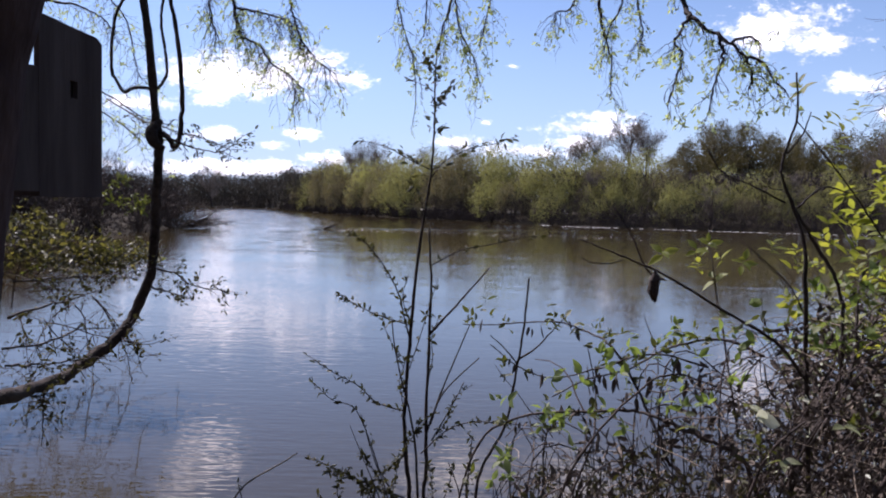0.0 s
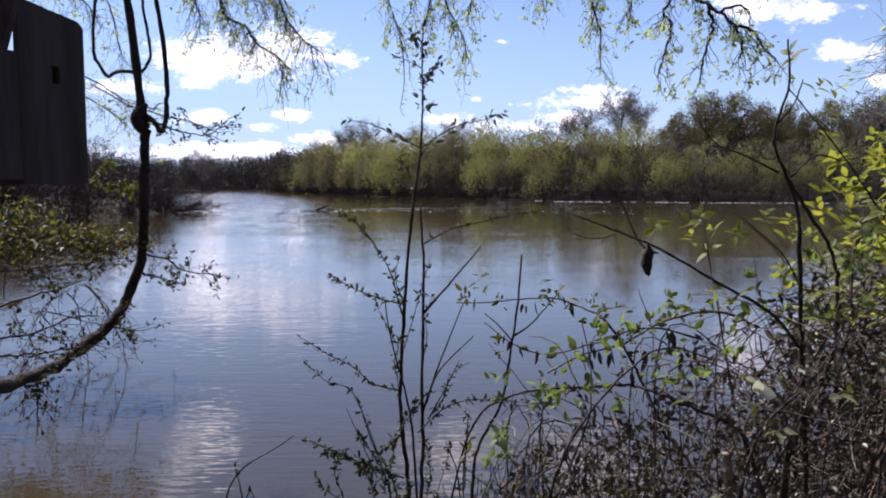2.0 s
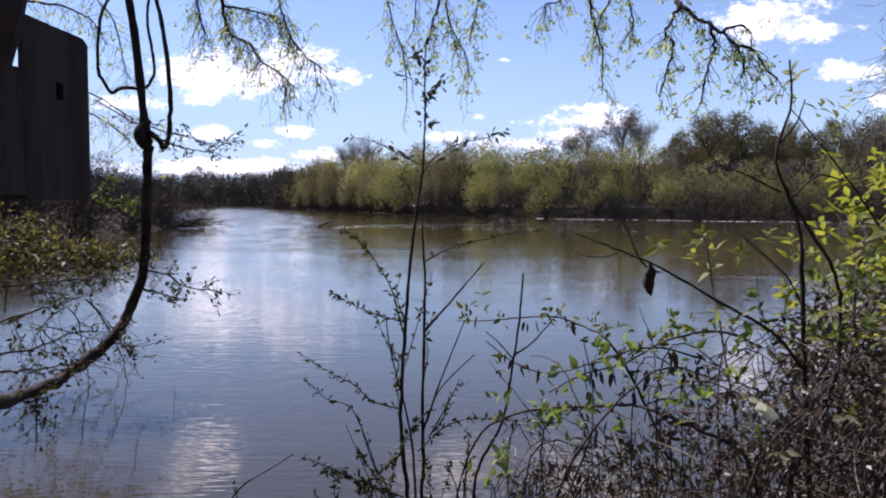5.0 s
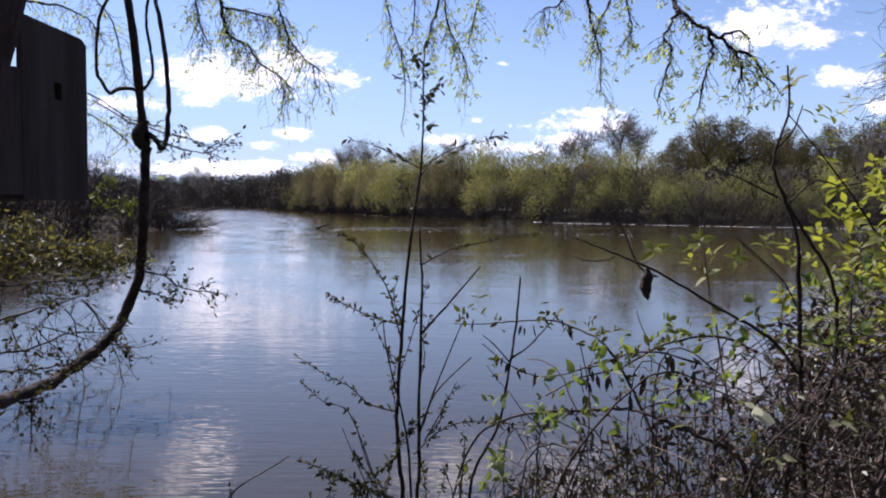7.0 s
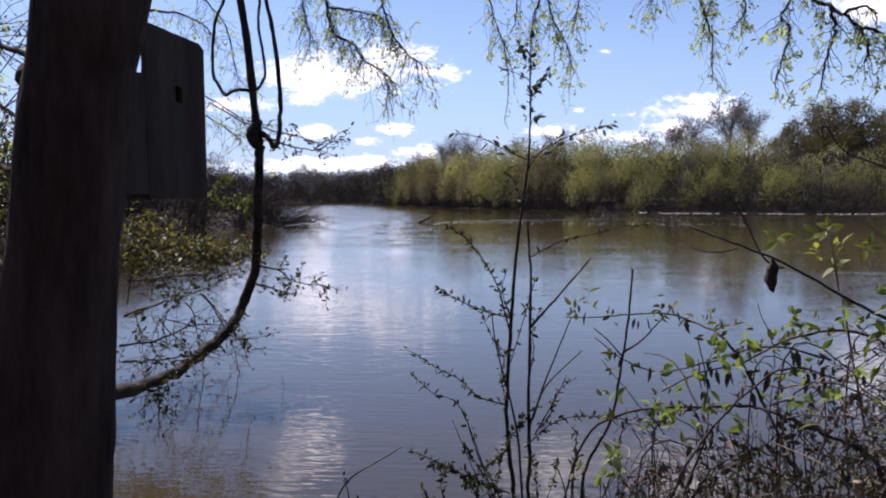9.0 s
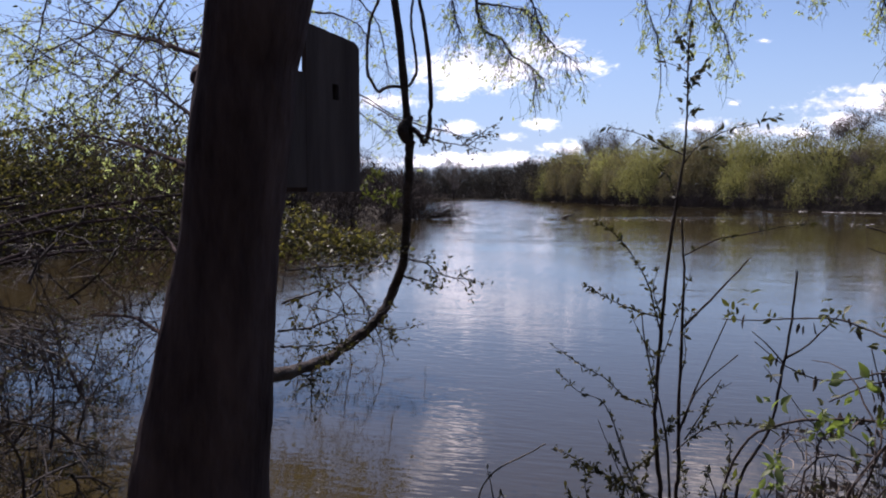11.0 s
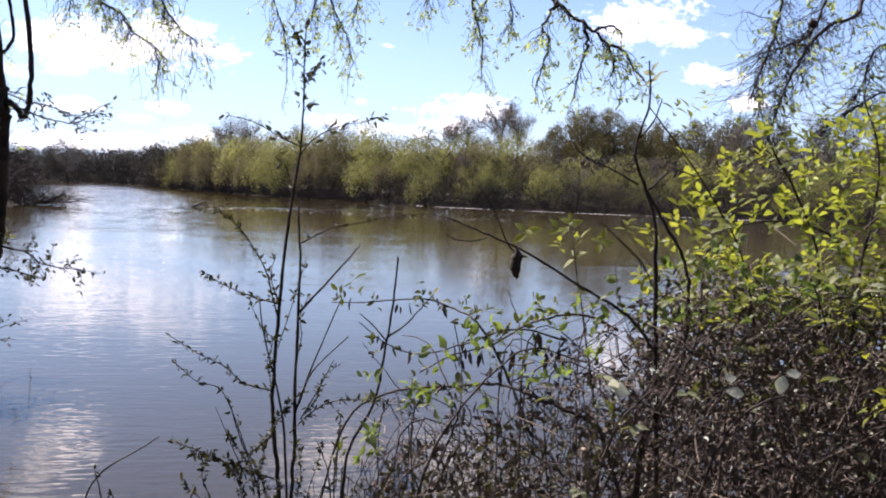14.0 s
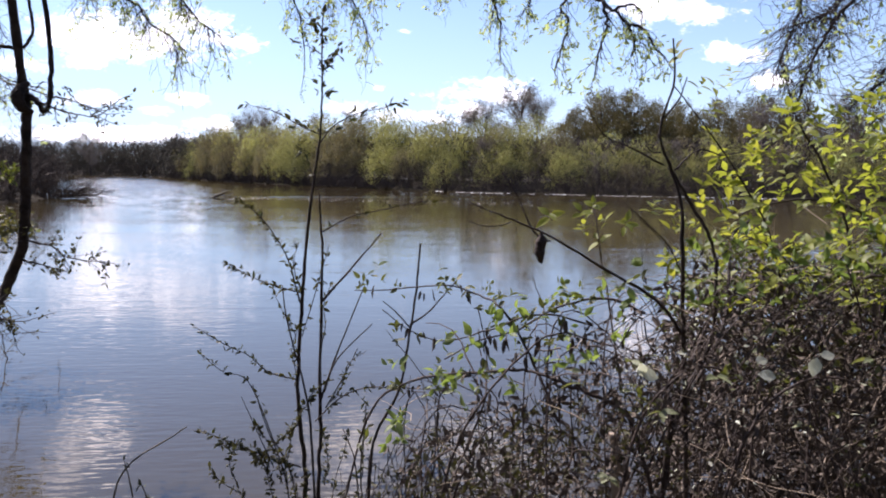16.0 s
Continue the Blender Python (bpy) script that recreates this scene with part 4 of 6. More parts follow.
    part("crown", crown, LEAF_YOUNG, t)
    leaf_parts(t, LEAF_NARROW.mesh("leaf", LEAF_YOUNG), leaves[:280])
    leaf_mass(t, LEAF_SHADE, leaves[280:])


bank_tree()


# ------------------------------------------------------------------ boughs hanging into view from above
def hanging_bough(label, guides, seed, droop, twigs, length, leaf_size, leafiness, bare=False, radius=0.012):
    """Guides: lines of a bough; fine twigs hang from them and carry tufts of new leaves."""
    rng = random.Random(seed)
    first = guides[0][0]
    t = thing("hanging_bough", first, label, "branch", "boughs hanging over the water")
    leaves = []
    for g, pts in enumerate(guides):
        b = Shape()
        line, radii = rough_line(pts, radius * (1.0 if g == 0 else 0.6), radius * 0.25, rng, 6, 0.5)
        b.tube(local(t, line), radii, 6)
        way = (line[-1] - line[0]).normalized()
        for i, q in enumerate(line[1:], 1):
            for _ in range(twigs):
                k = rng.uniform(0.35, 1.0) * length * (0.7 + 0.5 * i / len(line))
                d = rand_dir(rng) * 0.9 + way * 0.5 + Vector((0, 0, -0.35))
                tw = twig_walk(rng, q, d, k, 0.42, droop, 7)
                b.tube(local(t, tw), [radius * c for c in (0.16, 0.145, 0.13, 0.12, 0.1, 0.085, 0.07, 0.05)], 3, False)
                for e in tw[2:]:
                    end = e is tw[-1]
                    if rng.random() < leafiness * (2.4 if end else 0.5):
                        leaves += tuft(rng, e, tw[-1] - tw[0], rng.choice((5, 7, 9) if end else (1, 2, 3)), leaf_size, leaf_size * (1.1 if end else 0.8))
                    if rng.random() < 0.3:
                        st = twig_walk(rng, e, rand_dir(rng) + Vector((0, 0, -0.5)), k * 0.35, 0.35, droop, 3)
                        b.tube(local(t, st), [radius * c for c in (0.1, 0.085, 0.07, 0.05)], 3, False)
                        if rng.random() < leafiness:
                            leaves += tuft(rng, st[-1], st[-1] - st[0], rng.choice((2, 3, 4)), leaf_size, leaf_size * 0.7)
        part("branch", b, TWIG, t)
    leaf_mass(t, LEAF_TUFT, leaves, "foliage", 0.45)
    return t


hanging_bough("fine drooping bough with pale new leaves", [[(-2.2, 8, 4.79), (-2.17, 8, 4.15), (-2.14, 8, 3.94), (-2.09, 8, 3.81), (-1.9, 8, 3.71), (-1.8, 8, 3.55), (-1.61, 8, 3.43), (-1.48, 8, 3.3)], [(-2.14, 8, 4.07), (-1.96, 8, 4.05), (-1.74, 8, 3.99), (-1.65, 8, 3.97)], [(-1.67, 8, 4.69), (-1.61, 8, 4.15), (-1.56, 8, 3.95), (-1.48, 8, 3.76), (-1.32, 8, 3.56), (-1.2, 8, 3.48)], [(-2.44, 8, 4.74), (-2.42, 8, 4.25), (-2.39, 8, 3.98), (-2.31, 8, 3.76)]], 3, 0.26, 3, 0.45, 0.038, 0.19, radius=0.021)
hanging_bough("slender drooping bough with yellow-green leaf tufts", [[(0.0257, 7, 4.5), (-0.0208, 7, 3.93), (-0.0865, 7, 3.74), (-0.118, 7, 3.56)], [(0.00233, 7, 4.02), (0.0341, 7, 3.78), (0.0745, 7, 3.65), (0.174, 7, 3.47), (0.245, 7, 3.22)], [(-0.527, 7, 4.35), (-0.485, 7, 3.92), (-0.41, 7, 3.64), (-0.36, 7, 3.5)], [(0.364, 7, 4.41), (0.321, 7, 4.03), (0.276, 7, 3.79), (0.254, 7, 3.64)], [(-0.214, 7, 4.4), (-0.234, 7, 3.92), (-0.255, 7, 3.64)]], 4, 0.28, 2, 0.38, 0.037, 0.24, radius=0.015)
hanging_bough("two bare thin twigs hanging straight down", [[(-0.36, 7, 3.5), (-0.33, 7, 3.34), (-0.314, 7, 3.17), (-0.318, 7, 3.0), (-0.35, 7, 2.84)], [(-0.33, 7, 3.36), (-0.27, 7, 3.22), (-0.265, 7, 3.06)]], 12, 0.3, 1, 0.08, 0.02, 0.05, radius=0.007)
hanging_bough("gnarled dark bough with yellow-green leaf tufts", [[(1.21, 4.6, 3.69), (1.27, 4.5, 3.33), (1.3, 4.4, 3.23), (1.41, 4.4, 3.15), (1.47, 4.3, 3.08), (1.54, 4.3, 3.02), (1.59, 4.3, 2.91), (1.57, 4.3, 2.84)], [(1.28, 4.4, 3.25), (1.22, 4.4, 3.15), (1.2, 4.4, 3.09), (1.24, 4.4, 3.05), (1.22, 4.4, 2.93), (1.17, 4.4, 2.76)], [(1.44, 4.4, 3.14), (1.46, 4.4, 3.02), (1.42, 4.4, 2.88), (1.4, 4.4, 2.74)], [(1.54, 4.3, 3.02), (1.64, 4.3, 2.99), (1.7, 4.3, 2.9), (1.77, 4.3, 2.84)], [(1.47, 4.3, 3.08), (1.56, 4.3, 3.12), (1.63, 4.3, 3.08)]], 5, 0.22, 1, 0.22, 0.028, 0.28, radius=0.016)
hanging_bough("thin drooping bough with sparse leaf tufts", [[(0.843, 5.2, 3.88), (0.923, 5.2, 3.49), (0.944, 5.2, 3.36), (1.01, 5.2, 3.16), (1.02, 5.2, 2.91)], [(0.808, 5.2, 3.85), (0.758, 5.2, 3.49), (0.658, 5.2, 3.44), (0.652, 5.2, 3.39)], [(1.1, 5.2, 3.81), (1.07, 5.2, 3.5), (0.998, 5.2, 3.35), (0.959, 5.2, 3.18)], [(1.2, 5.2, 3.82), (1.17, 5.2, 3.53), (1.21, 5.2, 3.32), (1.17, 5.2, 3.25)]], 6, 0.24, 2, 0.22, 0.028, 0.2, radius=0.012)
tangled = hanging_bough("bare tangled bough with a few green leaves", [[(2.65, 3.6, 3.43), (2.49, 3.5, 3.1), (2.27, 3.4, 3), (2.1, 3.3, 2.85), (2.04, 3.3, 2.73), (1.99, 3.3, 2.6), (1.97, 3.3, 2.5)], [(2.03, 3.4, 3.25), (2.03, 3.4, 3.05), (2, 3.4, 2.9), (1.95, 3.4, 2.77), (1.92, 3.4, 2.67)], [(2.62, 3.3, 3.22), (2.58, 3.3, 2.96), (2.44, 3.3, 2.88), (2.39, 3.3, 2.73), (2.32, 3.3, 2.6)], [(2.88, 3.3, 2.85), (2.68, 3.3, 2.72), (2.48, 3.3, 2.69), (2.29, 3.3, 2.57), (2.16, 3.3, 2.49)], [(2.28, 3.4, 3.27), (2.24, 3.4, 3.07), (2.19, 3.4, 2.96), (2.11, 3.4, 2.91), (1.94, 3.4, 2.85)]], 7, 0.06, 5, 0.32, 0.028, 0.05, radius=0.0115)
gall = Shape()
gall.tube([(0, 0, -0.019), (0, 0, -0.015), (0, 0, -0.006), (0.001, 0, 0.005), (0, 0.001, 0.014), (0, 0, 0.019)], [0.004, 0.012, 0.018, 0.0185, 0.012, 0.004], 10)
gall.v = [tuple(Vector((2.16, 3.35, 2.99)) - tangled.location + Vector(q) * (1 + 0.12 * noise.noise(Vector(q) * 120))) for q in gall.v]
part("gall", gall, BARK, tangled, "small dark round gall")
hanging_bough("thin leafy bough behind the curved limb", [[(-3.97, 7, 4.02), (-3.52, 7, 3.87), (-3.29, 7, 3.84), (-3.09, 7, 3.76), (-2.99, 7, 3.69), (-2.89, 7, 3.51)], [(-3.51, 7, 3.17), (-3.03, 7, 3.09), (-2.8, 7, 2.95), (-2.64, 7, 2.87), (-2.42, 7, 2.82)], [(-3.2, 7, 4.17), (-3.01, 7, 3.94), (-2.82, 7, 3.7), (-2.75, 7, 3.37), (-2.7, 7, 3.22)], [(-3.31, 7, 3.02), (-3.02, 7, 2.91), (-2.83, 7, 2.79), (-2.71, 7, 2.69)]], 8, 0.08, 2, 0.4, 0.032, 0.16, radius=0.014)

# bough added above the view to darken the sky's reflection in the water
hanging_bough("leafy bough added above the view, high over the water", [[(-3.2, 5, 4.27), (-2.83, 5, 4.07), (-2.49, 5, 3.99), (-2.18, 5, 3.93), (-1.87, 5, 3.88), (-1.6, 5, 3.85)], [(-3.2, 5, 4.03), (-2.86, 5, 3.96), (-2.56, 5, 3.89), (-2.28, 5, 3.85)], [(-3.02, 5, 4.5), (-2.62, 5, 4.34), (-2.24, 5, 4.15), (-1.9, 5, 3.98)]], 10, -0.03, 6, 0.32, 0.036, 0.12, radius=0.016)
hanging_bough("dark fine-twigged bough with many small new leaves", [[(-3.17, 4.2, 3.54), (-3.4, 4.2, 3.33), (-3.62, 4.2, 3.17), (-4.02, 4.3, 3.1), (-4.49, 4.4, 2.92)], [(-2.75, 3.9, 3.41), (-2.92, 3.9, 3.18), (-3.1, 4, 3.06), (-3.36, 4.1, 2.89), (-3.64, 4.2, 2.72)], [(-3.83, 4.2, 3.66), (-3.96, 4.2, 3.34), (-4.14, 4.3, 3.11), (-4.27, 4.3, 2.77)], [(-4.75, 4.4, 3.56), (-4.56, 4.4, 3.31), (-4.35, 4.4, 3.2), (-4.04, 4.4, 3.02), (-3.81, 4.4, 2.88), (-3.46, 4.4, 2.67), (-3.23, 4.4, 2.59)], [(-5.08, 4.6, 3.07), (-4.74, 4.6, 2.92), (-4.36, 4.6, 2.73), (-3.99, 4.6, 2.55), (-3.58, 4.6, 2.48)]], 9, 0.05, 3, 0.42, 0.03, 0.3, radius=0.011)


# ------------------------------------------------------------------ plants at the water's edge
def plant(name, label, category, stems, seed, stem_mat, leaf_mesh, leaf_size, leafiness, at):
    """Stems: (points, base radius, tip radius, leaf density). Leaves sit along the stems as parts."""
    rng = random.Random(seed)
    t = thing(name, at, label, category)
    leaves = []
    for pts, r0, r1, dens, *big in stems:
        size = big[0] if big else leaf_size
        b = Shape()
        line, radii = rough_line(pts, r0, r1, rng, 6, 0.2)
        b.tube(local(t, line), radii, 6)
        part("stem", b, stem_mat, t)
        way = (line[-1] - line[0]).normalized()
        for i, q in enumerate(line[1:], 1):
            for _ in range(2 if big else 1):
                if rng.random() < dens * leafiness:
                    for d in tuft(rng, q, way, rng.choice((1, 1, 2) if big else (2, 3, 4)), size, size * (0.9 if big else 0.55)):
                        leaves.append(d)
    rng.shuffle(leaves)
    leaf_parts(t, leaf_mesh, leaves[:300])
    if len(leaves) > 300:
        leaf_mass(t, LEAF_SHADE, leaves[300:])
    return t


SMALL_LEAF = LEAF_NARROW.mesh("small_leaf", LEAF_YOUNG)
plant("sapling", "slender dark sapling with small new leaves", "sapling", [
    ([(-0.129, 2.9, 0.81), (-0.122, 2.9, 1.08), (-0.142, 2.9, 1.26), (-0.149, 2.9, 1.44), (-0.136, 2.9, 1.72), (-0.114, 2.9, 1.99), (-0.0933, 2.9, 2.16), (-0.0723, 2.9, 2.31), (-0.0652, 2.9, 2.47), (-0.066, 2.9, 2.65), (-0.0607, 2.9, 2.75)], 0.0095, 0.002, 0.04),
    ([(-0.0652, 2.9, 2.47), (-0.0656, 2.9, 2.55), (-0.066, 2.9, 2.65), (-0.0607, 2.9, 2.75)], 0.003, 0.0015, 0.6, 0.029),
    ([(-0.066, 2.9, 2.60), (-0.11, 2.9, 2.625), (-0.172, 2.9, 2.65)], 0.0016, 0.0008, 0.6, 0.03),
    ([(-0.066, 2.9, 2.55), (-0.03, 2.9, 2.58), (0.004, 2.9, 2.63)], 0.0016, 0.0008, 0.6, 0.03),
    ([(-0.064, 2.9, 2.66), (-0.09, 2.9, 2.71), (-0.11, 2.9, 2.74)], 0.0014, 0.0008, 0.6, 0.028),
    ([(-0.0933, 2.9, 2.16), (-0.12, 2.9, 2.24), (-0.15, 2.9, 2.29)], 0.0014, 0.0008, 0.4, 0.026),
    ([(-0.0652, 2.9, 2.44), (-0.05, 2.9, 2.47), (-0.02, 2.9, 2.49)], 0.0014, 0.0008, 0.5, 0.028),
    ([(-0.0761, 2.9, 0.814), (-0.0732, 2.9, 1.09), (-0.0677, 2.9, 1.22), (-0.0705, 2.9, 1.41), (-0.0655, 2.9, 1.65), (-0.0627, 2.9, 1.91), (-0.0712, 2.9, 2.03), (-0.0734, 2.9, 2.11)], 0.009, 0.003, 0.05),
    ([(-0.0835, 2.85, 0.859), (-0.0924, 2.85, 1.1), (-0.113, 2.85, 1.36), (-0.181, 2.85, 1.64), (-0.201, 2.85, 1.78)], 0.006, 0.002, 0.12),
    ([(-0.0639, 2.9, 1.72), (0.0416, 2.9, 1.84), (0.149, 2.9, 1.97)], 0.005, 0.0025, 0.0),
    ([(-0.0682, 2.9, 1.35), (-0.00742, 2.9, 1.53), (0.0831, 2.9, 1.76)], 0.0045, 0.002, 0.0),
    ([(-0.0543, 2.88, 1.39), (-0.00747, 2.88, 1.51), (0.118, 2.88, 1.64)], 0.004, 0.002, 0.03),
    ([(-0.048, 2.88, 1.33), (0.0184, 2.88, 1.45), (0.0666, 2.88, 1.55)], 0.003, 0.0015, 0.05),
    ([(-0.134, 2.9, 1.75), (-0.238, 2.9, 1.78), (-0.334, 2.9, 1.82), (-0.404, 2.9, 1.86)], 0.003, 0.0012, 0.85),
    ([(-0.143, 2.9, 1.43), (-0.253, 2.9, 1.46), (-0.32, 2.9, 1.52), (-0.418, 2.9, 1.57), (-0.51, 2.9, 1.63)], 0.0032, 0.0012, 0.8),
    ([(-0.136, 2.9, 1.69), (-0.184, 2.9, 1.87), (-0.253, 2.9, 1.99), (-0.319, 2.9, 2.06), (-0.362, 2.9, 2.08)], 0.003, 0.0012, 0.8),
    ([(-0.136, 2.85, 1.12), (-0.271, 2.8, 1.19), (-0.406, 2.8, 1.25), (-0.481, 2.8, 1.28)], 0.003, 0.0012, 0.85),
    ([(-0.17, 2.8, 0.958), (-0.192, 2.8, 1.12), (-0.257, 2.8, 1.3), (-0.299, 2.8, 1.44)], 0.0035, 0.0015, 0.2),
    ([(-0.229, 2.8, 1.14), (-0.289, 2.8, 1.28), (-0.339, 2.8, 1.4)], 0.0025, 0.0012, 0.1),
    ([(-0.0723, 2.9, 2.29), (-0.0258, 2.9, 2.35), (0.0646, 2.9, 2.4), (0.154, 2.9, 2.42), (0.242, 2.9, 2.45)], 0.0025, 0.001, 0.35, 0.034),
    ([(-0.0724, 2.9, 2.32), (-0.159, 2.9, 2.36), (-0.238, 2.9, 2.4), (-0.333, 2.9, 2.42)], 0.0022, 0.001, 0.45, 0.03),
    ([(-0.0689, 2.9, 1.97), (0.0403, 2.9, 2.03), (0.133, 2.9, 2.05), (0.26, 2.9, 2.08), (0.334, 2.9, 2.09)], 0.003, 0.001, 0.3),
    ([(-0.135, 2.9, 1.59), (-0.0761, 2.9, 1.79), (-0.0372, 2.9, 1.93)], 0.002, 0.001, 0.5),
    ([(-0.152, 2.85, 1), (-0.18, 2.85, 1.12), (-0.235, 2.85, 1.23), (-0.275, 2.85, 1.34), (-0.33, 2.85, 1.45), (-0.412, 2.85, 1.48), (-0.481, 2.85, 1.54)], 0.0032, 0.0012, 0.5),
    ([(-0.155, 2.9, 1.59), (-0.196, 2.9, 1.67), (-0.236, 2.9, 1.75)], 0.002, 0.001, 0.6),
    ([(-0.2, 2.8, 1.08), (-0.219, 2.8, 1.18), (-0.259, 2.8, 1.25), (-0.299, 2.8, 1.3)], 0.002, 0.001, 0.95),
    ([(-0.225, 2.8, 1.08), (-0.269, 2.8, 1.16), (-0.319, 2.8, 1.21), (-0.37, 2.8, 1.22), (-0.418, 2.8, 1.23)], 0.002, 0.001, 0.95),
    ([(-0.143, 2.85, 1.28), (-0.183, 2.85, 1.25), (-0.229, 2.85, 1.21), (-0.277, 2.85, 1.17), (-0.304, 2.85, 1.14)], 0.002, 0.001, 0.9),
    ([(-0.0851, 2.85, 1.29), (-0.0147, 2.85, 1.36), (0.0421, 2.8, 1.41), (0.115, 2.75, 1.44), (0.202, 2.7, 1.45), (0.297, 2.6, 1.47), (0.365, 2.5, 1.49)], 0.0025, 0.0015, 0.55),
    ([(0.082, 2.7, 1.14), (0.0847, 2.7, 1.25), (0.0914, 2.7, 1.33), (0.0927, 2.7, 1.4)], 0.002, 0.001, 0.6),
    ([(-0.0303, 2.85, 1.36), (0.00453, 2.85, 1.41), (0.0179, 2.85, 1.45), (0.0331, 2.85, 1.5), (0.1, 2.85, 1.55)], 0.002, 0.001, 0.4),
    ([(-0.0525, 2.85, 1.05), (-0.0409, 2.85, 1.12), (-0.0452, 2.85, 1.19), (-0.0573, 2.85, 1.25)], 0.002, 0.001, 0.95),
    ([(-0.153, 2.85, 1.27), (-0.137, 2.85, 1.32), (-0.109, 2.85, 1.36), (-0.0895, 2.85, 1.41)], 0.002, 0.001, 0.8),
    ([(-0.15, 2.88, 1.4), (-0.16, 2.88, 1.49), (-0.17, 2.88, 1.55), (-0.147, 2.88, 1.63)], 0.002, 0.001, 0.6),
    ([(-0.0651, 2.9, 1.56), (-0.0515, 2.9, 1.63), (-0.0559, 2.9, 1.71), (-0.0325, 2.9, 1.78)], 0.002, 0.001, 0.5),
    ([(-0.18, 2.8, 1.08), (-0.19, 2.8, 1.16), (-0.17, 2.8, 1.22), (-0.178, 2.8, 1.28)], 0.002, 0.001, 0.9),
    ([(-0.344, 2.75, 1.09), (-0.374, 2.75, 1.17), (-0.364, 2.75, 1.22), (-0.334, 2.75, 1.26)], 0.002, 0.001, 0.7),
    ([(-0.126, 2.9, 1.75), (-0.156, 2.9, 1.81), (-0.164, 2.9, 1.87), (-0.148, 2.9, 1.93)], 0.002, 0.001, 0.6),
    ([(-0.21, 2.8, 0.95), (-0.245, 2.8, 1.08), (-0.26, 2.8, 1.17), (-0.3, 2.8, 1.22)], 0.002, 0.001, 0.8),
    ([(-0.13, 2.8, 0.95), (-0.155, 2.8, 1.08), (-0.2, 2.8, 1.2)], 0.002, 0.001, 0.8),
    ([(-0.03, 2.8, 0.95), (-0.015, 2.8, 1.08), (0.02, 2.8, 1.2), (0.03, 2.8, 1.27)], 0.002, 0.001, 0.6),
    ([(-0.1, 2.75, 0.95), (-0.12, 2.75, 1.06), (-0.11, 2.75, 1.14)], 0.002, 0.001, 0.9),
    ([(-0.3, 2.75, 0.98), (-0.33, 2.75, 1.06), (-0.4, 2.75, 1.11), (-0.44, 2.75, 1.16)], 0.002, 0.001, 0.8),
], 41, TWIG, SMALL_LEAF, 0.023, 1.1, (-0.0924, 2.9, 0.813))

plant("bare_shoot", "thin leafless forked shoot", "sapling", [
    ([(0.0969, 2.6, 0.991), (0.106, 2.6, 1.21), (0.127, 2.6, 1.33), (0.202, 2.6, 1.48), (0.234, 2.6, 1.68), (0.25, 2.6, 1.79), (0.263, 2.6, 1.96)], 0.0062, 0.003, 0.02),
    ([(0.236, 2.6, 1.69), (0.301, 2.6, 1.74), (0.388, 2.6, 1.84)], 0.004, 0.002, 0.05),
    ([(0.232, 2.6, 1.68), (0.187, 2.6, 1.73), (0.142, 2.6, 1.77)], 0.003, 0.0015, 0.0),
    ([(0.0756, 2.6, 0.989), (0.0561, 2.6, 1.21), (0.0342, 2.6, 1.29), (0.0143, 2.6, 1.34)], 0.003, 0.0015, 0.1),
    ([(0.0845, 2.6, 0.99), (0.0738, 2.6, 1.21), (0.0851, 2.6, 1.34), (0.0897, 2.6, 1.43)], 0.003, 0.0015, 0.3),
], 42, TWIG, SMALL_LEAF, 0.03, 1.0, (0.0969, 2.6, 0.991))

plant("broken_twig", "small grey broken twig by the water", "twig", [
    ([(-0.736, 2.6, 1), (-0.714, 2.6, 1.16), (-0.659, 2.6, 1.25), (-0.547, 2.6, 1.32), (-0.489, 2.6, 1.36)], 0.0035, 0.002, 0.0),
    ([(-0.661, 2.6, 1.13), (-0.673, 2.6, 1.2), (-0.685, 2.6, 1.25)], 0.003, 0.0015, 0.15),
    ([(-0.597, 2.6, 1.01), (-0.619, 2.6, 1.13), (-0.642, 2.6, 1.19)], 0.003, 0.0015, 0.3),
], 43, STEM_GREEN, SMALL_LEAF, 0.025, 1.0, (-0.736, 2.6, 1))


# the tall shoots and fresh leaves of the shrub at the water's edge
FRESH_LEAF = LEAF_WIDE.mesh("fresh_leaf", LEAF_LIME)


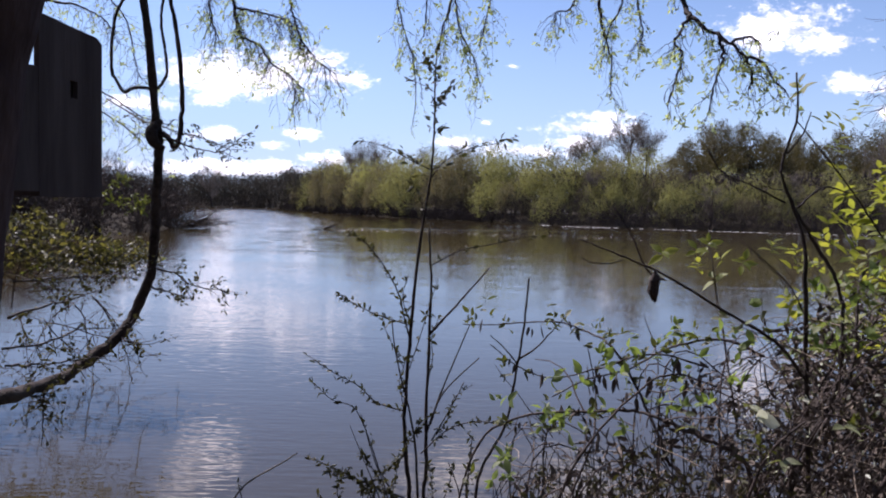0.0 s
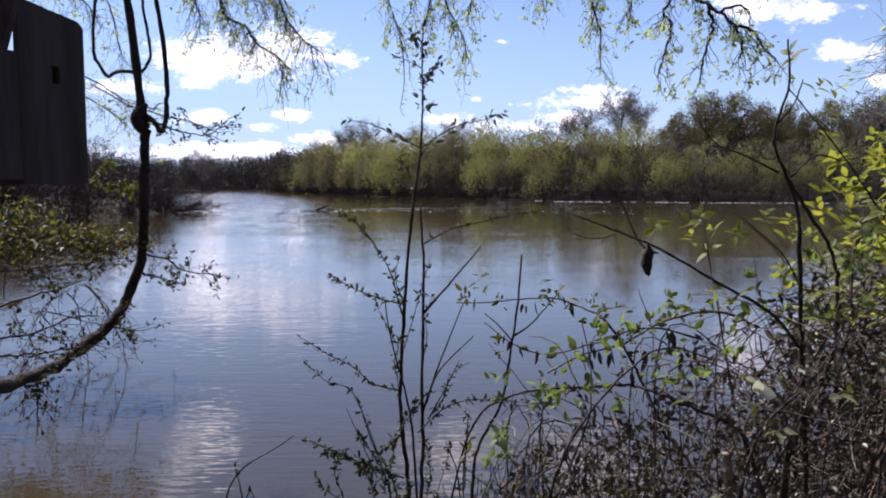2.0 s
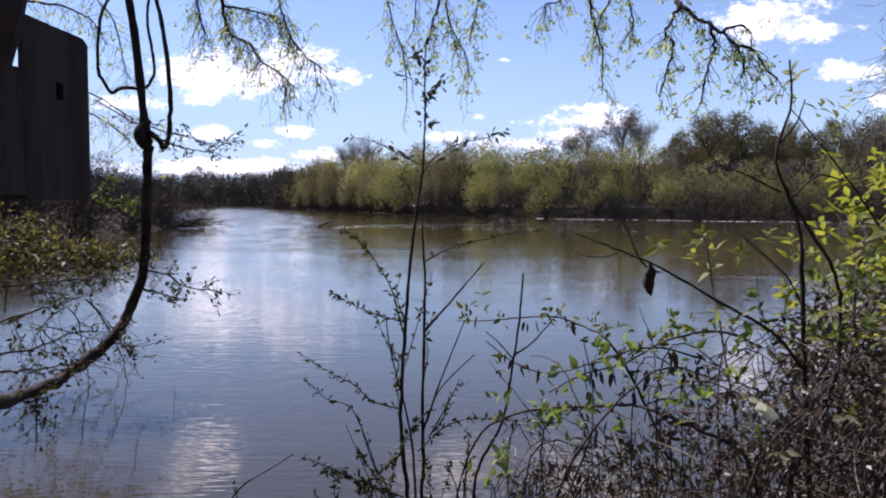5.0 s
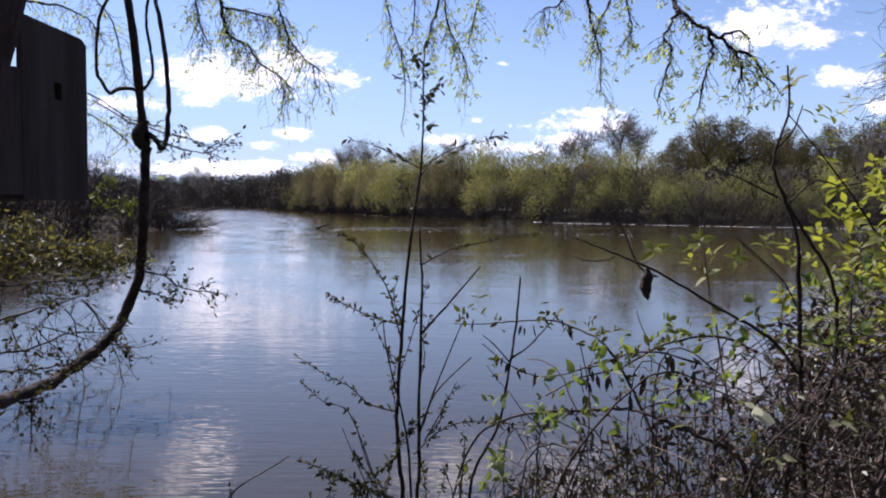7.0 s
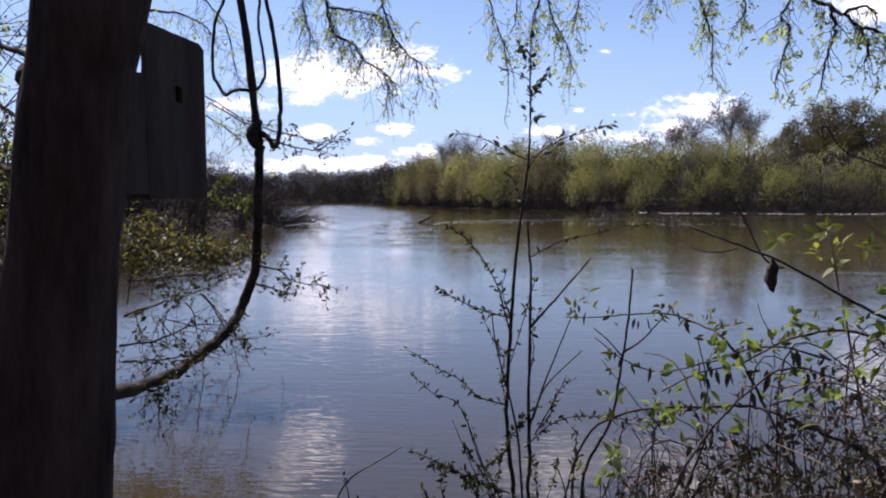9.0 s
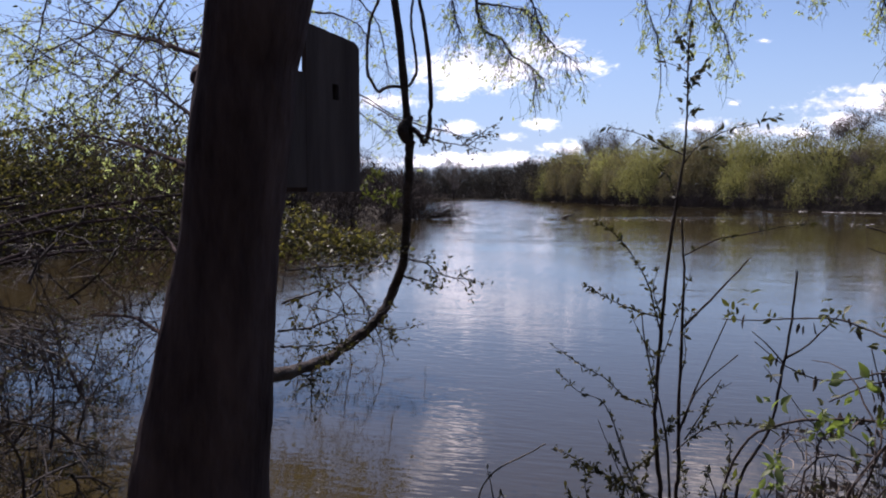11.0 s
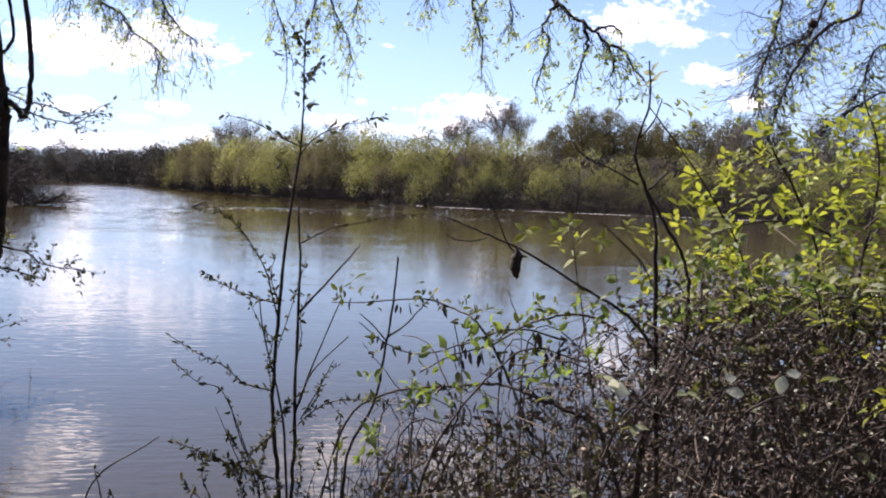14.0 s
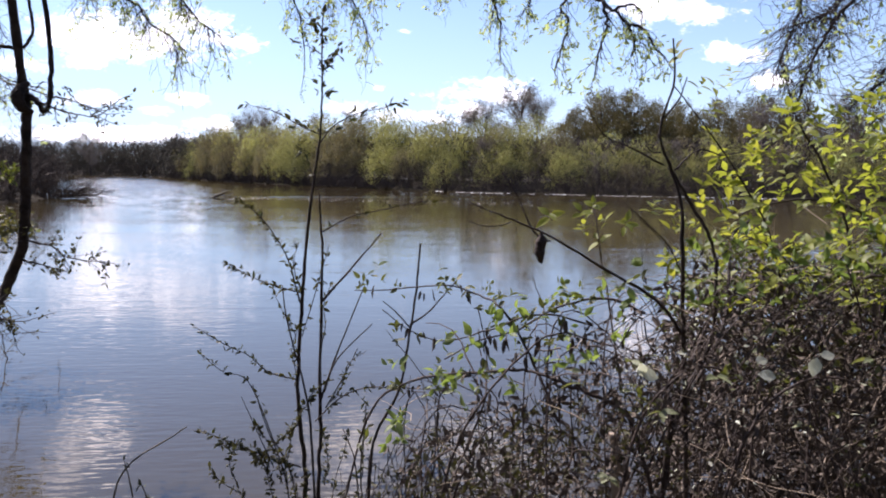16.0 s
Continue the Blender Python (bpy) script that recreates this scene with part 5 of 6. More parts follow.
def leafy_shrub():
    rng = random.Random(61)
    t = thing("leafy_shrub", (0.928, 1.9, 1.03), "tall shrub with fresh yellow-green leaves on dark stems", "shrub")
    for pts, r0, r1 in (
        ([(0.912, 1.9, 1.11), (0.896, 1.9, 1.38), (0.879, 1.9, 1.64), (0.86, 1.88, 1.79), (0.834, 1.85, 2.04), (0.825, 1.85, 2.13), (0.796, 1.85, 2.21), (0.746, 1.8, 2.28), (0.75, 1.8, 2.33), (0.753, 1.75, 2.41), (0.738, 1.73, 2.5)], 0.0095, 0.0025),
        ([(0.753, 1.8, 2.33), (0.778, 1.78, 2.37), (0.787, 1.76, 2.42)], 0.0032, 0.0016),
        ([(0.796, 1.85, 2.21), (0.883, 1.9, 2.11), (0.928, 1.9, 2.04), (0.948, 1.9, 1.96), (0.946, 1.9, 1.79), (0.883, 1.9, 1.65), (0.846, 1.9, 1.57), (0.833, 1.9, 1.38)], 0.005, 0.008),
        ([(0.805, 1.85, 2.21), (0.887, 1.9, 2.26), (0.971, 1.95, 2.25), (1.05, 2, 2.26)], 0.0035, 0.0018),
        ([(0.778, 1.85, 2.22), (0.695, 1.85, 2.26), (0.626, 1.85, 2.29), (0.586, 1.85, 2.35)], 0.0035, 0.0014),
        ([(0.756, 1.82, 2.25), (0.725, 1.8, 2.25), (0.708, 1.8, 2.27)], 0.0022, 0.0012),
        ([(1.19, 2.2, 2.07), (1.09, 2.1, 2.02), (1.03, 2, 1.82), (0.967, 1.95, 1.72), (0.856, 1.9, 1.56), (0.834, 1.9, 1.35)], 0.005, 0.008),
        ([(0.277, 1.7, 2.13), (0.359, 1.68, 2.1), (0.453, 1.66, 2.06), (0.598, 1.7, 1.98), (0.75, 1.8, 1.9), (0.858, 1.88, 1.8)], 0.0018, 0.0055),
        ([(0.35, 1.7, 2.2), (0.39, 1.7, 2.14), (0.419, 1.68, 2.07), (0.453, 1.66, 2.05)], 0.0016, 0.003),
        ([(0.28, 1.7, 2.09), (0.309, 1.7, 2.08), (0.347, 1.7, 2.08), (0.368, 1.68, 2.09)], 0.0014, 0.0018),
        ([(1.21, 2.3, 2.09), (1.34, 2.3, 2.12), (1.45, 2.3, 2.13), (1.55, 2.3, 2.11), (1.62, 2.3, 2.08), (1.73, 2.3, 1.95)], 0.003, 0.007),
        ([(1.53, 2.2, 1.73), (1.64, 2.2, 2.02), (1.72, 2.2, 2.15), (1.79, 2.2, 2.3), (1.87, 2.2, 2.44)], 0.006, 0.003),
        ([(0.761, 2.35, 2.12), (0.763, 2.3, 2.04), (0.778, 2.3, 1.95), (0.767, 2.2, 1.86), (0.785, 2.1, 1.6)], 0.002, 0.004),
        ([(1.32, 2, 1.52), (1.38, 2, 1.63), (1.43, 2, 1.77)], 0.0035, 0.0025),
        ([(0.694, 1.9, 2.13), (0.756, 1.9, 2.08), (0.82, 1.9, 2.02), (0.857, 1.9, 1.95)], 0.0016, 0.003),
        ([(0.756, 1.76, 2.4), (0.874, 1.85, 2.32), (1.02, 1.95, 2.2), (1.14, 2, 2.05), (1.2, 2, 1.84)], 0.0018, 0.004),
        ([(1.22, 2.1, 2.47), (1.26, 2.1, 2.36), (1.34, 2.1, 2.24), (1.43, 2.1, 2.06), (1.46, 2.1, 1.82)], 0.0025, 0.006),
        ([(1.47, 2, 2.49), (1.53, 2, 2.34), (1.53, 2, 2.18), (1.5, 2, 2), (1.49, 2, 1.77)], 0.0025, 0.006),
    ):
        b = Shape()
        line, radii = rough_line(pts, r0 * 0.78, r1 * 0.78, rng, 6, 0.25)
        b.tube(local(t, line), radii, 7)
        part("stem", b, TWIG, t)
    leaves = []

    def sprig(p, count, size):
        way = (rand_dir(rng) * 0.6 + Vector((0, 0, 0.8))).normalized()
        side = way.orthogonal().normalized()
        other = way.cross(side)
        for k in range(count):
            a = 2.4 * k + rng.uniform(-0.4, 0.4)
            d = side * math.cos(a) + other * math.sin(a) + way * (0.1 + 0.12 * k)
            leaves.append((p + way * 0.006 * k, d, way + rand_dir(rng) * 0.25, size * rng.uniform(0.7, 1.15) * (1.1 - 0.06 * k)))

    # sprigs: near ones singly
    for p in ((0.9, 1.95, 2.41), (0.939, 1.95, 2.42), (1.01, 2, 2.45), (0.931, 1.95, 2.35), (0.937, 1.95, 2.3), (0.987, 2, 2.24), (0.829, 1.9, 2.48), (0.762, 2.35, 2.09), (0.727, 2.35, 2.07), (0.809, 2.35, 2.05), (0.737, 2.35, 2.02), (0.847, 2.3, 2.04), (0.777, 2.3, 1.99), (0.59, 2.2, 2.07), (1.09, 2, 2.23), (1.06, 2, 2.18), (1.02, 2, 2.17), (0.975, 2, 2.17), (1.23, 2.1, 2.32), (1.13, 2.1, 2.3), (1.16, 2.1, 2.3), (1.26, 2.1, 2.3), (1.27, 2.1, 2.24), (1.24, 2.1, 2.19), (1.31, 2.1, 2.19), (1.35, 2.1, 2.17), (1.1, 2.1, 2.13), (0.916, 2.1, 2.08), (1.05, 2.2, 2.1), (0.849, 2.1, 2.09)):
        sprig(Vector(p), rng.choice((4, 5, 6)), 0.037 if p[2] > 2.25 else 0.043)
    for p in ((1.18, 1.45, 1.79), (1.21, 1.47, 1.82), (1.16, 1.45, 1.75), (1.22, 1.46, 1.77)):
        sprig(Vector(p), 6, 0.038)
    for _ in range(18):                                        # sprigs along the open side
        u, y = rng.uniform(0.43, 0.58), rng.uniform(2.0, 2.35)
        sprig(Vector((u * y, y, EYE + y * (-0.13 + 0.2 * rng.random() * (u - 0.3) / 0.28))), rng.choice((5, 6, 7)), 0.041)
    for _ in range(40):                                        # stray sprigs low in the thicket
        u, y = rng.uniform(0.46, 1.0), rng.uniform(1.55, 2.0)
        sprig(Vector((u * y, y, EYE - y * (0.095 + 0.13 * rng.random() ** 1.8))), rng.choice((3, 4, 5)), 0.036)
    singles = leaves
    # the dense leafy side: sprigs along leaning shoots
    leaves = []
    while len(leaves) < 5300:
        y = min(3.1, max(1.75, rng.gauss(2.35, 0.28)))
        u = 0.46 + 0.62 * rng.random() ** 0.41
        high = along([(0.36, -0.085), (0.42, -0.05), (0.5, 0.0), (0.58, 0.075), (0.7, 0.12), (1.05, 0.17)], u)
        v = -0.17 + (high + 0.17) * rng.random() ** 1.1
        sprig(Vector((u * y, y, EYE + v * y)) + rand_dir(rng) * 0.09 * rng.random(), rng.choice((5, 6, 7)), 0.042)
    rng.shuffle(leaves)
    leaf_parts(t, FRESH_LEAF, singles + leaves[:170])
    leaf_mass(t, LEAF_LIME_MASS, leaves[170:], ratio=0.47, fine=True)


leafy_shrub()


def dead_leaf():
    s = Shape()
    p = Vector((0.431, 1.66, 2.07))
    rng = random.Random(9)
    t = thing("dead_leaf", p, "withered dark brown leaf hanging from a twig", "leaf")
    line = [Vector((0.002 * math.sin(i), 0, -0.0085 * i)) for i in range(9)]
    s.tube(line, [0.0015, 0.006, 0.0125, 0.012, 0.011, 0.013, 0.010, 0.006, 0.001], 7)
    s.v = [tuple(Vector(q) * (1 + 0.35 * noise.noise(Vector(q) * 90))) for q in s.v]
    part("blade", s, LEAF_DEAD, t)


dead_leaf()


# ------------------------------------------------------------------ the bramble thicket
TOP_OF = [(-0.1, -0.36), (0.0, -0.33), (0.085, -0.28), (0.18, -0.235), (0.27, -0.20), (0.34, -0.178), (0.41, -0.15), (0.49, -0.115), (0.57, -0.105), (1.2, -0.10)]      # upper edge of the thicket, as slopes from the eye


def brambles():
    rng = random.Random(77)
    t = thing("bramble_thicket", (1.13, 1.9, 1.02), "dense dark bramble thicket with small leaves and dry stalks", "shrub")
    leaves, hung = [], []

    def cane(pts, r0, r1, leafy, mat=CANE, size=0.024):
        b = Shape()
        line, radii = rough_line(pts, r0, r1, rng, 6, 0.35)
        b.tube(local(t, line), radii, 6)
        part("cane", b, mat, t)
        for q in line[1::2]:
            if rng.random() < leafy:
                tw = twig_walk(rng, q, rand_dir(rng) + Vector((0, 0, 0.4)), rng.uniform(0.02, 0.09), 0.3, 0.0, 3)
                green = q.z > EYE + q.y * (along(TOP_OF, q.x / q.y) - 0.035) if q.x < 0.37 * q.y else q.z > EYE - 0.13 * q.y or rng.random() < 0.14
                dest = leaves if green else hung
                dest.extend(tuft(rng, tw[1], tw[-1] - tw[0], rng.choice((3, 4, 5, 6)), size, 0.02))
                dest.extend(tuft(rng, tw[-1], tw[-1] - tw[0], rng.choice((2, 3, 4)), size * 1.15, 0.014))
            elif rng.random() < 0.4:
                for _ in range(rng.choice((1, 2, 3))):
                    hung.append((q + rand_dir(rng) * 0.02, (rng.uniform(-0.3, 0.3), rng.uniform(-0.3, 0.3), -1), rand_dir(rng), rng.uniform(0.025, 0.05)))

    for pts, r0, r1, leafy in (
        ([(-0.0148, 2.3, 1.05), (0.0768, 2.2, 1.49), (0.193, 2.1, 1.63), (0.397, 2, 1.68), (0.49, 2, 1.68), (0.549, 1.95, 1.67), (0.637, 1.9, 1.64), (0.732, 1.9, 1.58), (0.802, 1.9, 1.38)], 0.003, 0.006, 0.7),
        ([(0.0428, 2.3, 1.85), (0.124, 2.3, 1.85), (0.238, 2.3, 1.86), (0.315, 2.25, 1.87), (0.39, 2.2, 1.85), (0.437, 2.1, 1.83), (0.52, 2.1, 1.7), (0.579, 2, 1.54)], 0.0014, 0.004, 0.7),
        ([(0.284, 2.1, 1.69), (0.376, 2.1, 1.74), (0.486, 2.1, 1.77), (0.569, 2, 1.85), (0.683, 1.95, 1.88), (0.766, 1.9, 1.85)], 0.002, 0.004, 0.6),
        ([(0.12, 2.2, 1.81), (0.199, 2.2, 1.75), (0.296, 2.2, 1.72), (0.407, 2.1, 1.77), (0.523, 2, 1.83), (0.664, 2, 1.8)], 0.0014, 0.003, 0.3),
        ([(0.252, 1.9, 1.38), (0.292, 1.9, 1.52), (0.36, 1.9, 1.64), (0.458, 1.9, 1.75), (0.544, 1.9, 1.8), (0.663, 1.9, 1.77)], 0.004, 0.002, 0.5),
        ([(0.391, 2.2, 1.81), (0.419, 2.2, 1.68), (0.396, 2.1, 1.58), (0.352, 2.1, 1.45), (0.279, 2, 1.36)], 0.0015, 0.004, 0.5),
        ([(0.638, 1.7, 1.44), (0.673, 1.7, 1.6), (0.738, 1.7, 1.71), (0.833, 1.7, 1.76), (0.964, 1.7, 1.72)], 0.004, 0.002, 0.5),
        ([(0.842, 1.6, 1.47), (0.901, 1.6, 1.65), (0.992, 1.6, 1.74), (1.12, 1.6, 1.75), (1.29, 1.6, 1.64)], 0.004, 0.002, 0.5),
    ):
        cane(pts, r0, r1, leafy)
    # the tangle: canes rising and arching from the bank
    for k in range(112):
        u = rng.uniform(0.45, 1.05) if k % 4 else rng.uniform(0.08, 0.45)
        y = rng.uniform(1.6, 2.7)
        top = EYE + y * (along(TOP_OF, u) - rng.random() ** 1.5 * 0.24)
        side = rng.choice((-1, 1)) if u > 0.4 else 1
        x0, reach, sag = u * y, rng.uniform(0.25, 0.75), rng.uniform(0.15, 0.4)
        z0 = max(0.0, ground_height(x0, y)) - 0.05
        p1 = Vector((x0, y, top))
        p0 = Vector((x0 - side * rng.uniform(0.2, 0.7) * (1.0 if u > 0.42 else 0.2), y + rng.gauss(0, 0.2), z0))
        p2 = p1 + Vector((side * reach * 0.5, rng.gauss(0, 0.1), -sag * 0.25))
        p3 = p1 + Vector((side * reach, rng.gauss(0, 0.15), -sag))
        if u < 0.42 and k % 3 == 0:
            continue
        cane([p0, (p0 + p1) / 2 + Vector((0, 0, 0.12)) + rand_dir(rng) * 0.08, p1, p2, p3], rng.uniform(0.0018, 0.0038), 0.001, 0.55, size=0.024)
    rng.shuffle(leaves)
    leaf_parts(t, LEAF_NARROW.mesh("bramble_leaf", LEAF_BRAMBLE_ONE), leaves[:300])
    leaf_mass(t, LEAF_BRAMBLE, leaves[300:], "undergrowth_foliage")
    leaf_mass(t, LEAF_OLD, hung, "hanging_dead_foliage", 0.35)
    fresh = []
    for _ in range(135):                                       # fresh sprigs along the open side
        u, y = rng.uniform(0.05, 0.75), rng.uniform(1.6, 2.2)
        p = Vector((u * y, y, EYE + y * (along(TOP_OF, u) + rng.uniform(-0.07, 0.05))))
        fresh += tuft(rng, p, rand_dir(rng) + Vector((0, 0, 1)), rng.choice((3, 4, 5)), 0.031, 0.013)
    leaf_parts(t, LEAF_WIDE.mesh("fresh_sprig_leaf", LEAF_SPRIG), fresh, "fresh_leaf")
    # thin side twigs, dry stalks and litter through the thicket
    thin, dry, shaded = Shape(), Shape(), []
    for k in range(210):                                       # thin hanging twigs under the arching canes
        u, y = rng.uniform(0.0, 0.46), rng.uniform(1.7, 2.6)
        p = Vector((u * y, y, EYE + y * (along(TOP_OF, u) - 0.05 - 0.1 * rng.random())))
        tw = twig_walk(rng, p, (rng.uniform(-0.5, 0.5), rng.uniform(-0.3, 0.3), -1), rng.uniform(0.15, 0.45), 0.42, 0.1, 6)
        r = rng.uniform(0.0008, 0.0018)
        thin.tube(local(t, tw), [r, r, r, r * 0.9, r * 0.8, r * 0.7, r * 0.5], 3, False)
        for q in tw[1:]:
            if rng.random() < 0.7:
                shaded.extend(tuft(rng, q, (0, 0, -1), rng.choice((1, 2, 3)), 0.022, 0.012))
    for k in range(1250):
        u, y = (rng.uniform(0.45, 1.15) if k % 4 else rng.uniform(0.06, 0.46)), rng.uniform(1.5, 3.0)
        z = EYE + y * (along(TOP_OF, u) - rng.random() * 0.3) - 0.02
        p = Vector((u * y, y, z)) - t.location
        tw = twig_walk(rng, p, rand_dir(rng) + Vector((0, 0, 0.15)), rng.uniform(0.08, 0.5) if u > 0.46 else rng.uniform(0.06, 0.22), 0.16 if u > 0.46 else 0.35, 0.04, 5)
        r = rng.uniform(0.0007, 0.0022)
        (dry if k % 5 == 0 else thin).tube(tw, [r, r, r * 0.9, r * 0.8, r * 0.7, r * 0.5], 3, False)
    tagged(part("dry_litter", dry, DRY, t), kind="stuff")
    tagged(part("twig_tangle", thin, CANE, t), kind="stuff")
    # darker tone puts the shade under the canes into these leaves
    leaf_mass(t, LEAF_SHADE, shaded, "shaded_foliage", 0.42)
    inner, litter = [], []
    for k in range(36000):
        open_side = k % 15 == 0
        u = rng.uniform(0.08, 0.46) if open_side else 0.43 + 0.78 * rng.random() ** 0.85
        y = rng.uniform(1.9, 3.6) if k % 4 else rng.uniform(2.8, 3.6)
        under = 0.06 + rng.random() * 0.2 if open_side else rng.random() * 0.38
        z = EYE + y * (along(TOP_OF, u) - 0.015 - under)
        deep = max(0.0, y - 2.4)
        if open_side and under < 0.15 and rng.random() < 0.7:
            continue
        if y < 2.75 and noise.noise((u * 11, y * 3, z * 7)) < 0.06:        # hollows in the thicket
            continue
        (litter if open_side else inner if (k % 2 < 1 and z > EYE - 0.15 * y) or (k % 5 < 1 and z > EYE - 0.26 * y) else litter).append((Vector((u * y, y, z)) + rand_dir(rng) * 0.1 * rng.random(), rand_dir(rng), rand_dir(rng) + Vector((0, 0, 0.5)), rng.uniform(0.012, 0.034) + 0.045 * deep))
    leaf_mass(t, LEAF_BRAMBLE, inner, "inner_foliage")
    leaf_mass(t, LEAF_OLD, litter, "withered_foliage", 0.4)
    broad = []
    for _ in range(34):                                        # broad bramble leaves in threes on the sunny side
        u, y = rng.uniform(0.3, 0.95), rng.uniform(1.4, 1.9)
        p = Vector((u * y, y, EYE + y * (along(TOP_OF, u) - 0.01 - rng.random() ** 1.5 * 0.28)))
        a = rng.uniform(0, 6.28)
        for turn in (-1.3, 0, 1.3):
            broad.append((p, (math.cos(a + turn), math.sin(a + turn), rng.uniform(-0.3, 0.3)), rand_dir(rng) * 0.6 + Vector((0, 0, 1)), rng.uniform(0.024, 0.042)))
    rng.shuffle(broad)
    leaf_parts(t, LEAF_WIDE.mesh("broad_leaf", LEAF_BROAD), broad, "broad_leaf")
    bits = Shape()
    for _ in range(250):                                       # pale leaf bits standing in for sunlit specks
        u, y = rng.uniform(0.38, 0.95), rng.uniform(1.45, 1.9)
        z = EYE + y * (along(TOP_OF, u) - 0.02 - rng.random() * 0.3)
        bits.leaf(Vector((u * y, y, z)) - t.location, rand_dir(rng), rand_dir(rng) + Vector((0, -0.3, 0.8)), rng.uniform(0.006, 0.018), rng.uniform(0.003, 0.008))
    tagged(part("bleached_litter", bits, LEAF_PALE, t), kind="stuff")
    stub = Shape()
    line, radii = rough_line([(0.707, 1.9, 1.31), (0.706, 1.9, 1.42), (0.7, 1.9, 1.49), (0.694, 1.9, 1.54)], 0.014, 0.011, rng, 4, 0.2)
    stub.tube(local(t, line), radii, 8)
    part("broken_stem", stub, DRY, t, "pale dead broken-off stem")
    for p, way, size in (((0.891, 1.36, 1.86), (-0.25, -0.15, -1), 0.03), ((0.906, 1.37, 1.86), (1, 0.1, 0.1), 0.026), ((0.604, 1.5, 1.8), (1, 0.1, -0.25), 0.036), ((0.603, 1.5, 1.82), (0.3, 0.1, -1), 0.026), ((0.864, 1.45, 1.8), (-1, 0.1, 0.2), 0.03), ((0.847, 1.5, 1.82), (1, 0.2, 0.1), 0.026)):
        pale = Shape()
        pale.fine_leaf(Vector(p) - t.location, way, (-0.3, -0.75, 0.6), size * 1.25, size * 0.85, 0.1, 0.12)
        part("pale_leaf", pale, LEAF_PALE, t, "pale leaf with sun glare put into its colour")


brambles()


# ------------------------------------------------------------------ the bush on the left bank
def left_bush():
    rng = random.Random(91)
    t = thing("bank_bush", (-9.4, 5.8, ground_height(-9.4, 5.8)), "leafy green bush arching out over the water", "shrub")
    leaves = []
    for k in range(14):                                        # main stems from the bank
        tip = Vector((rng.uniform(-8.6, -4.6), rng.uniform(8.2, 10.2), rng.uniform(1.4, 2.4)))
        line, radii = rough_line([t.location + rand_dir(rng) * 0.15, t.location.lerp(tip, 0.45) + Vector((0, 0, 0.6)), tip], 0.035, 0.010, rng, 5, 0.3)
        stem = Shape()
        stem.tube(local(t, line), radii, 5)
        part("stem", stem, BARK, t)
    for _ in range(330):
        d = rng.uniform(8.2, 10.0)
        u = -0.36 - 0.72 * rng.random() ** 0.9
        high = along([(-1.1, 0.12), (-0.62, 0.085), (-0.55, -0.01), (-0.45, -0.045), (-0.36, -0.07)], u)
        v = -0.092 + (high + 0.092) * rng.random()
        tip = Vector((u * d, d, EYE + v * d))
        foot = tip + Vector((-rng.uniform(0.3, 1.0), rng.uniform(-0.4, 0.4), rng.uniform(-0.3, 0.1)))
        line = curve([foot, (foot + tip) / 2 + Vector((0, 0, 0.1)), tip], 3)
        stem = Shape()
        stem.tube(local(t, line), [0.006 - 0.004 * i / (len(line) - 1) for i in range(len(line))], 4)
        part("twig", stem, TWIG, t)
        for q in line[1:]:
            leaves += tuft(rng, q, tip - foot, 4, 0.075, 0.14)
    for _ in range(300):                                       # its high side behind the tree
        d = rng.uniform(8.2, 10.4)
        u, v = -0.6 - 0.55 * rng.random(), -0.07 + 0.21 * rng.random()
        tip = Vector((u * d, d, EYE + v * d))
        line = twig_walk(rng, tip + Vector((-0.8, 0.0, -0.4)), (1, 0, 0.4), 1.0, 0.35, 0.05, 4)
        stem = Shape()
        stem.tube(local(t, line), [0.007, 0.006, 0.005, 0.004, 0.002], 4)
        part("twig", stem, TWIG, t)
        for q in line[1:]:
            leaves += tuft(rng, q, (1, 0, 0.3), 4, 0.085, 0.16)
    rng.shuffle(leaves)
    leaf_parts(t, LEAF_WIDE.mesh("bush_leaf", LEAF_BRAMBLE_ONE), leaves[:290])
    # leaves split at random between the painted sunlit and shaded tones
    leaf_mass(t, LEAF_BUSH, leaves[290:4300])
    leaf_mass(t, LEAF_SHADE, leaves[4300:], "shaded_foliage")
    # its outer sprigs against the dark bank
    b = thing("hanging_sprig", (-2.18, 5, 2.23), "thin sprig with sunlit yellow-green leaves", "branch")
    st, lv = Shape(), []
    for pts in ([(-2.24, 5, 2.15), (-2.1, 5, 2.26), (-2.06, 5, 2.32), (-2.01, 5, 2.29)], [(-2.24, 5, 2.12), (-2.09, 5, 2.17), (-1.95, 5, 2.18), (-1.91, 5, 2.15)], [(-2.13, 5, 2.12), (-2.01, 5, 2.13), (-1.91, 5, 2.11)]):
        line = curve(pts, 4)
        st.tube(local(b, line), [0.003] * len(line), 4)
        for q in line[2:]:
            lv += tuft(rng, q, (1, 0, 0), 4, 0.045, 0.04)
    part("stem", st, TWIG, b)
    leaf_parts(b, LEAF_NARROW.mesh("sprig_leaf", LEAF_BRAMBLE_ONE), lv)


left_bush()


# ------------------------------------------------------------------ things on the water
def floating_branch():
    t = thing("floating_branch", (-9.1, 62, 0.0), "dark branch sticking out of the current", "branch")
    s = Shape()
    rng = random.Random(4)
    for pts, r in (([(-0.62, 0, -0.12), (-0.4, 0, 0.05), (-0.05, 0, 0.2), (0.3, 0, 0.33), (0.62, 0, 0.47)], 0.12), ([(-0.1, 0, 0.18), (0.2, 0.1, 0.2), (0.5, 0.2, 0.1)], 0.04)):
        line, radii = rough_line(pts, r, r * 0.3, rng, 4, 0.2)
        s.tube(line, radii, 6)
    part("wood", s, BARK_LIMB, t)


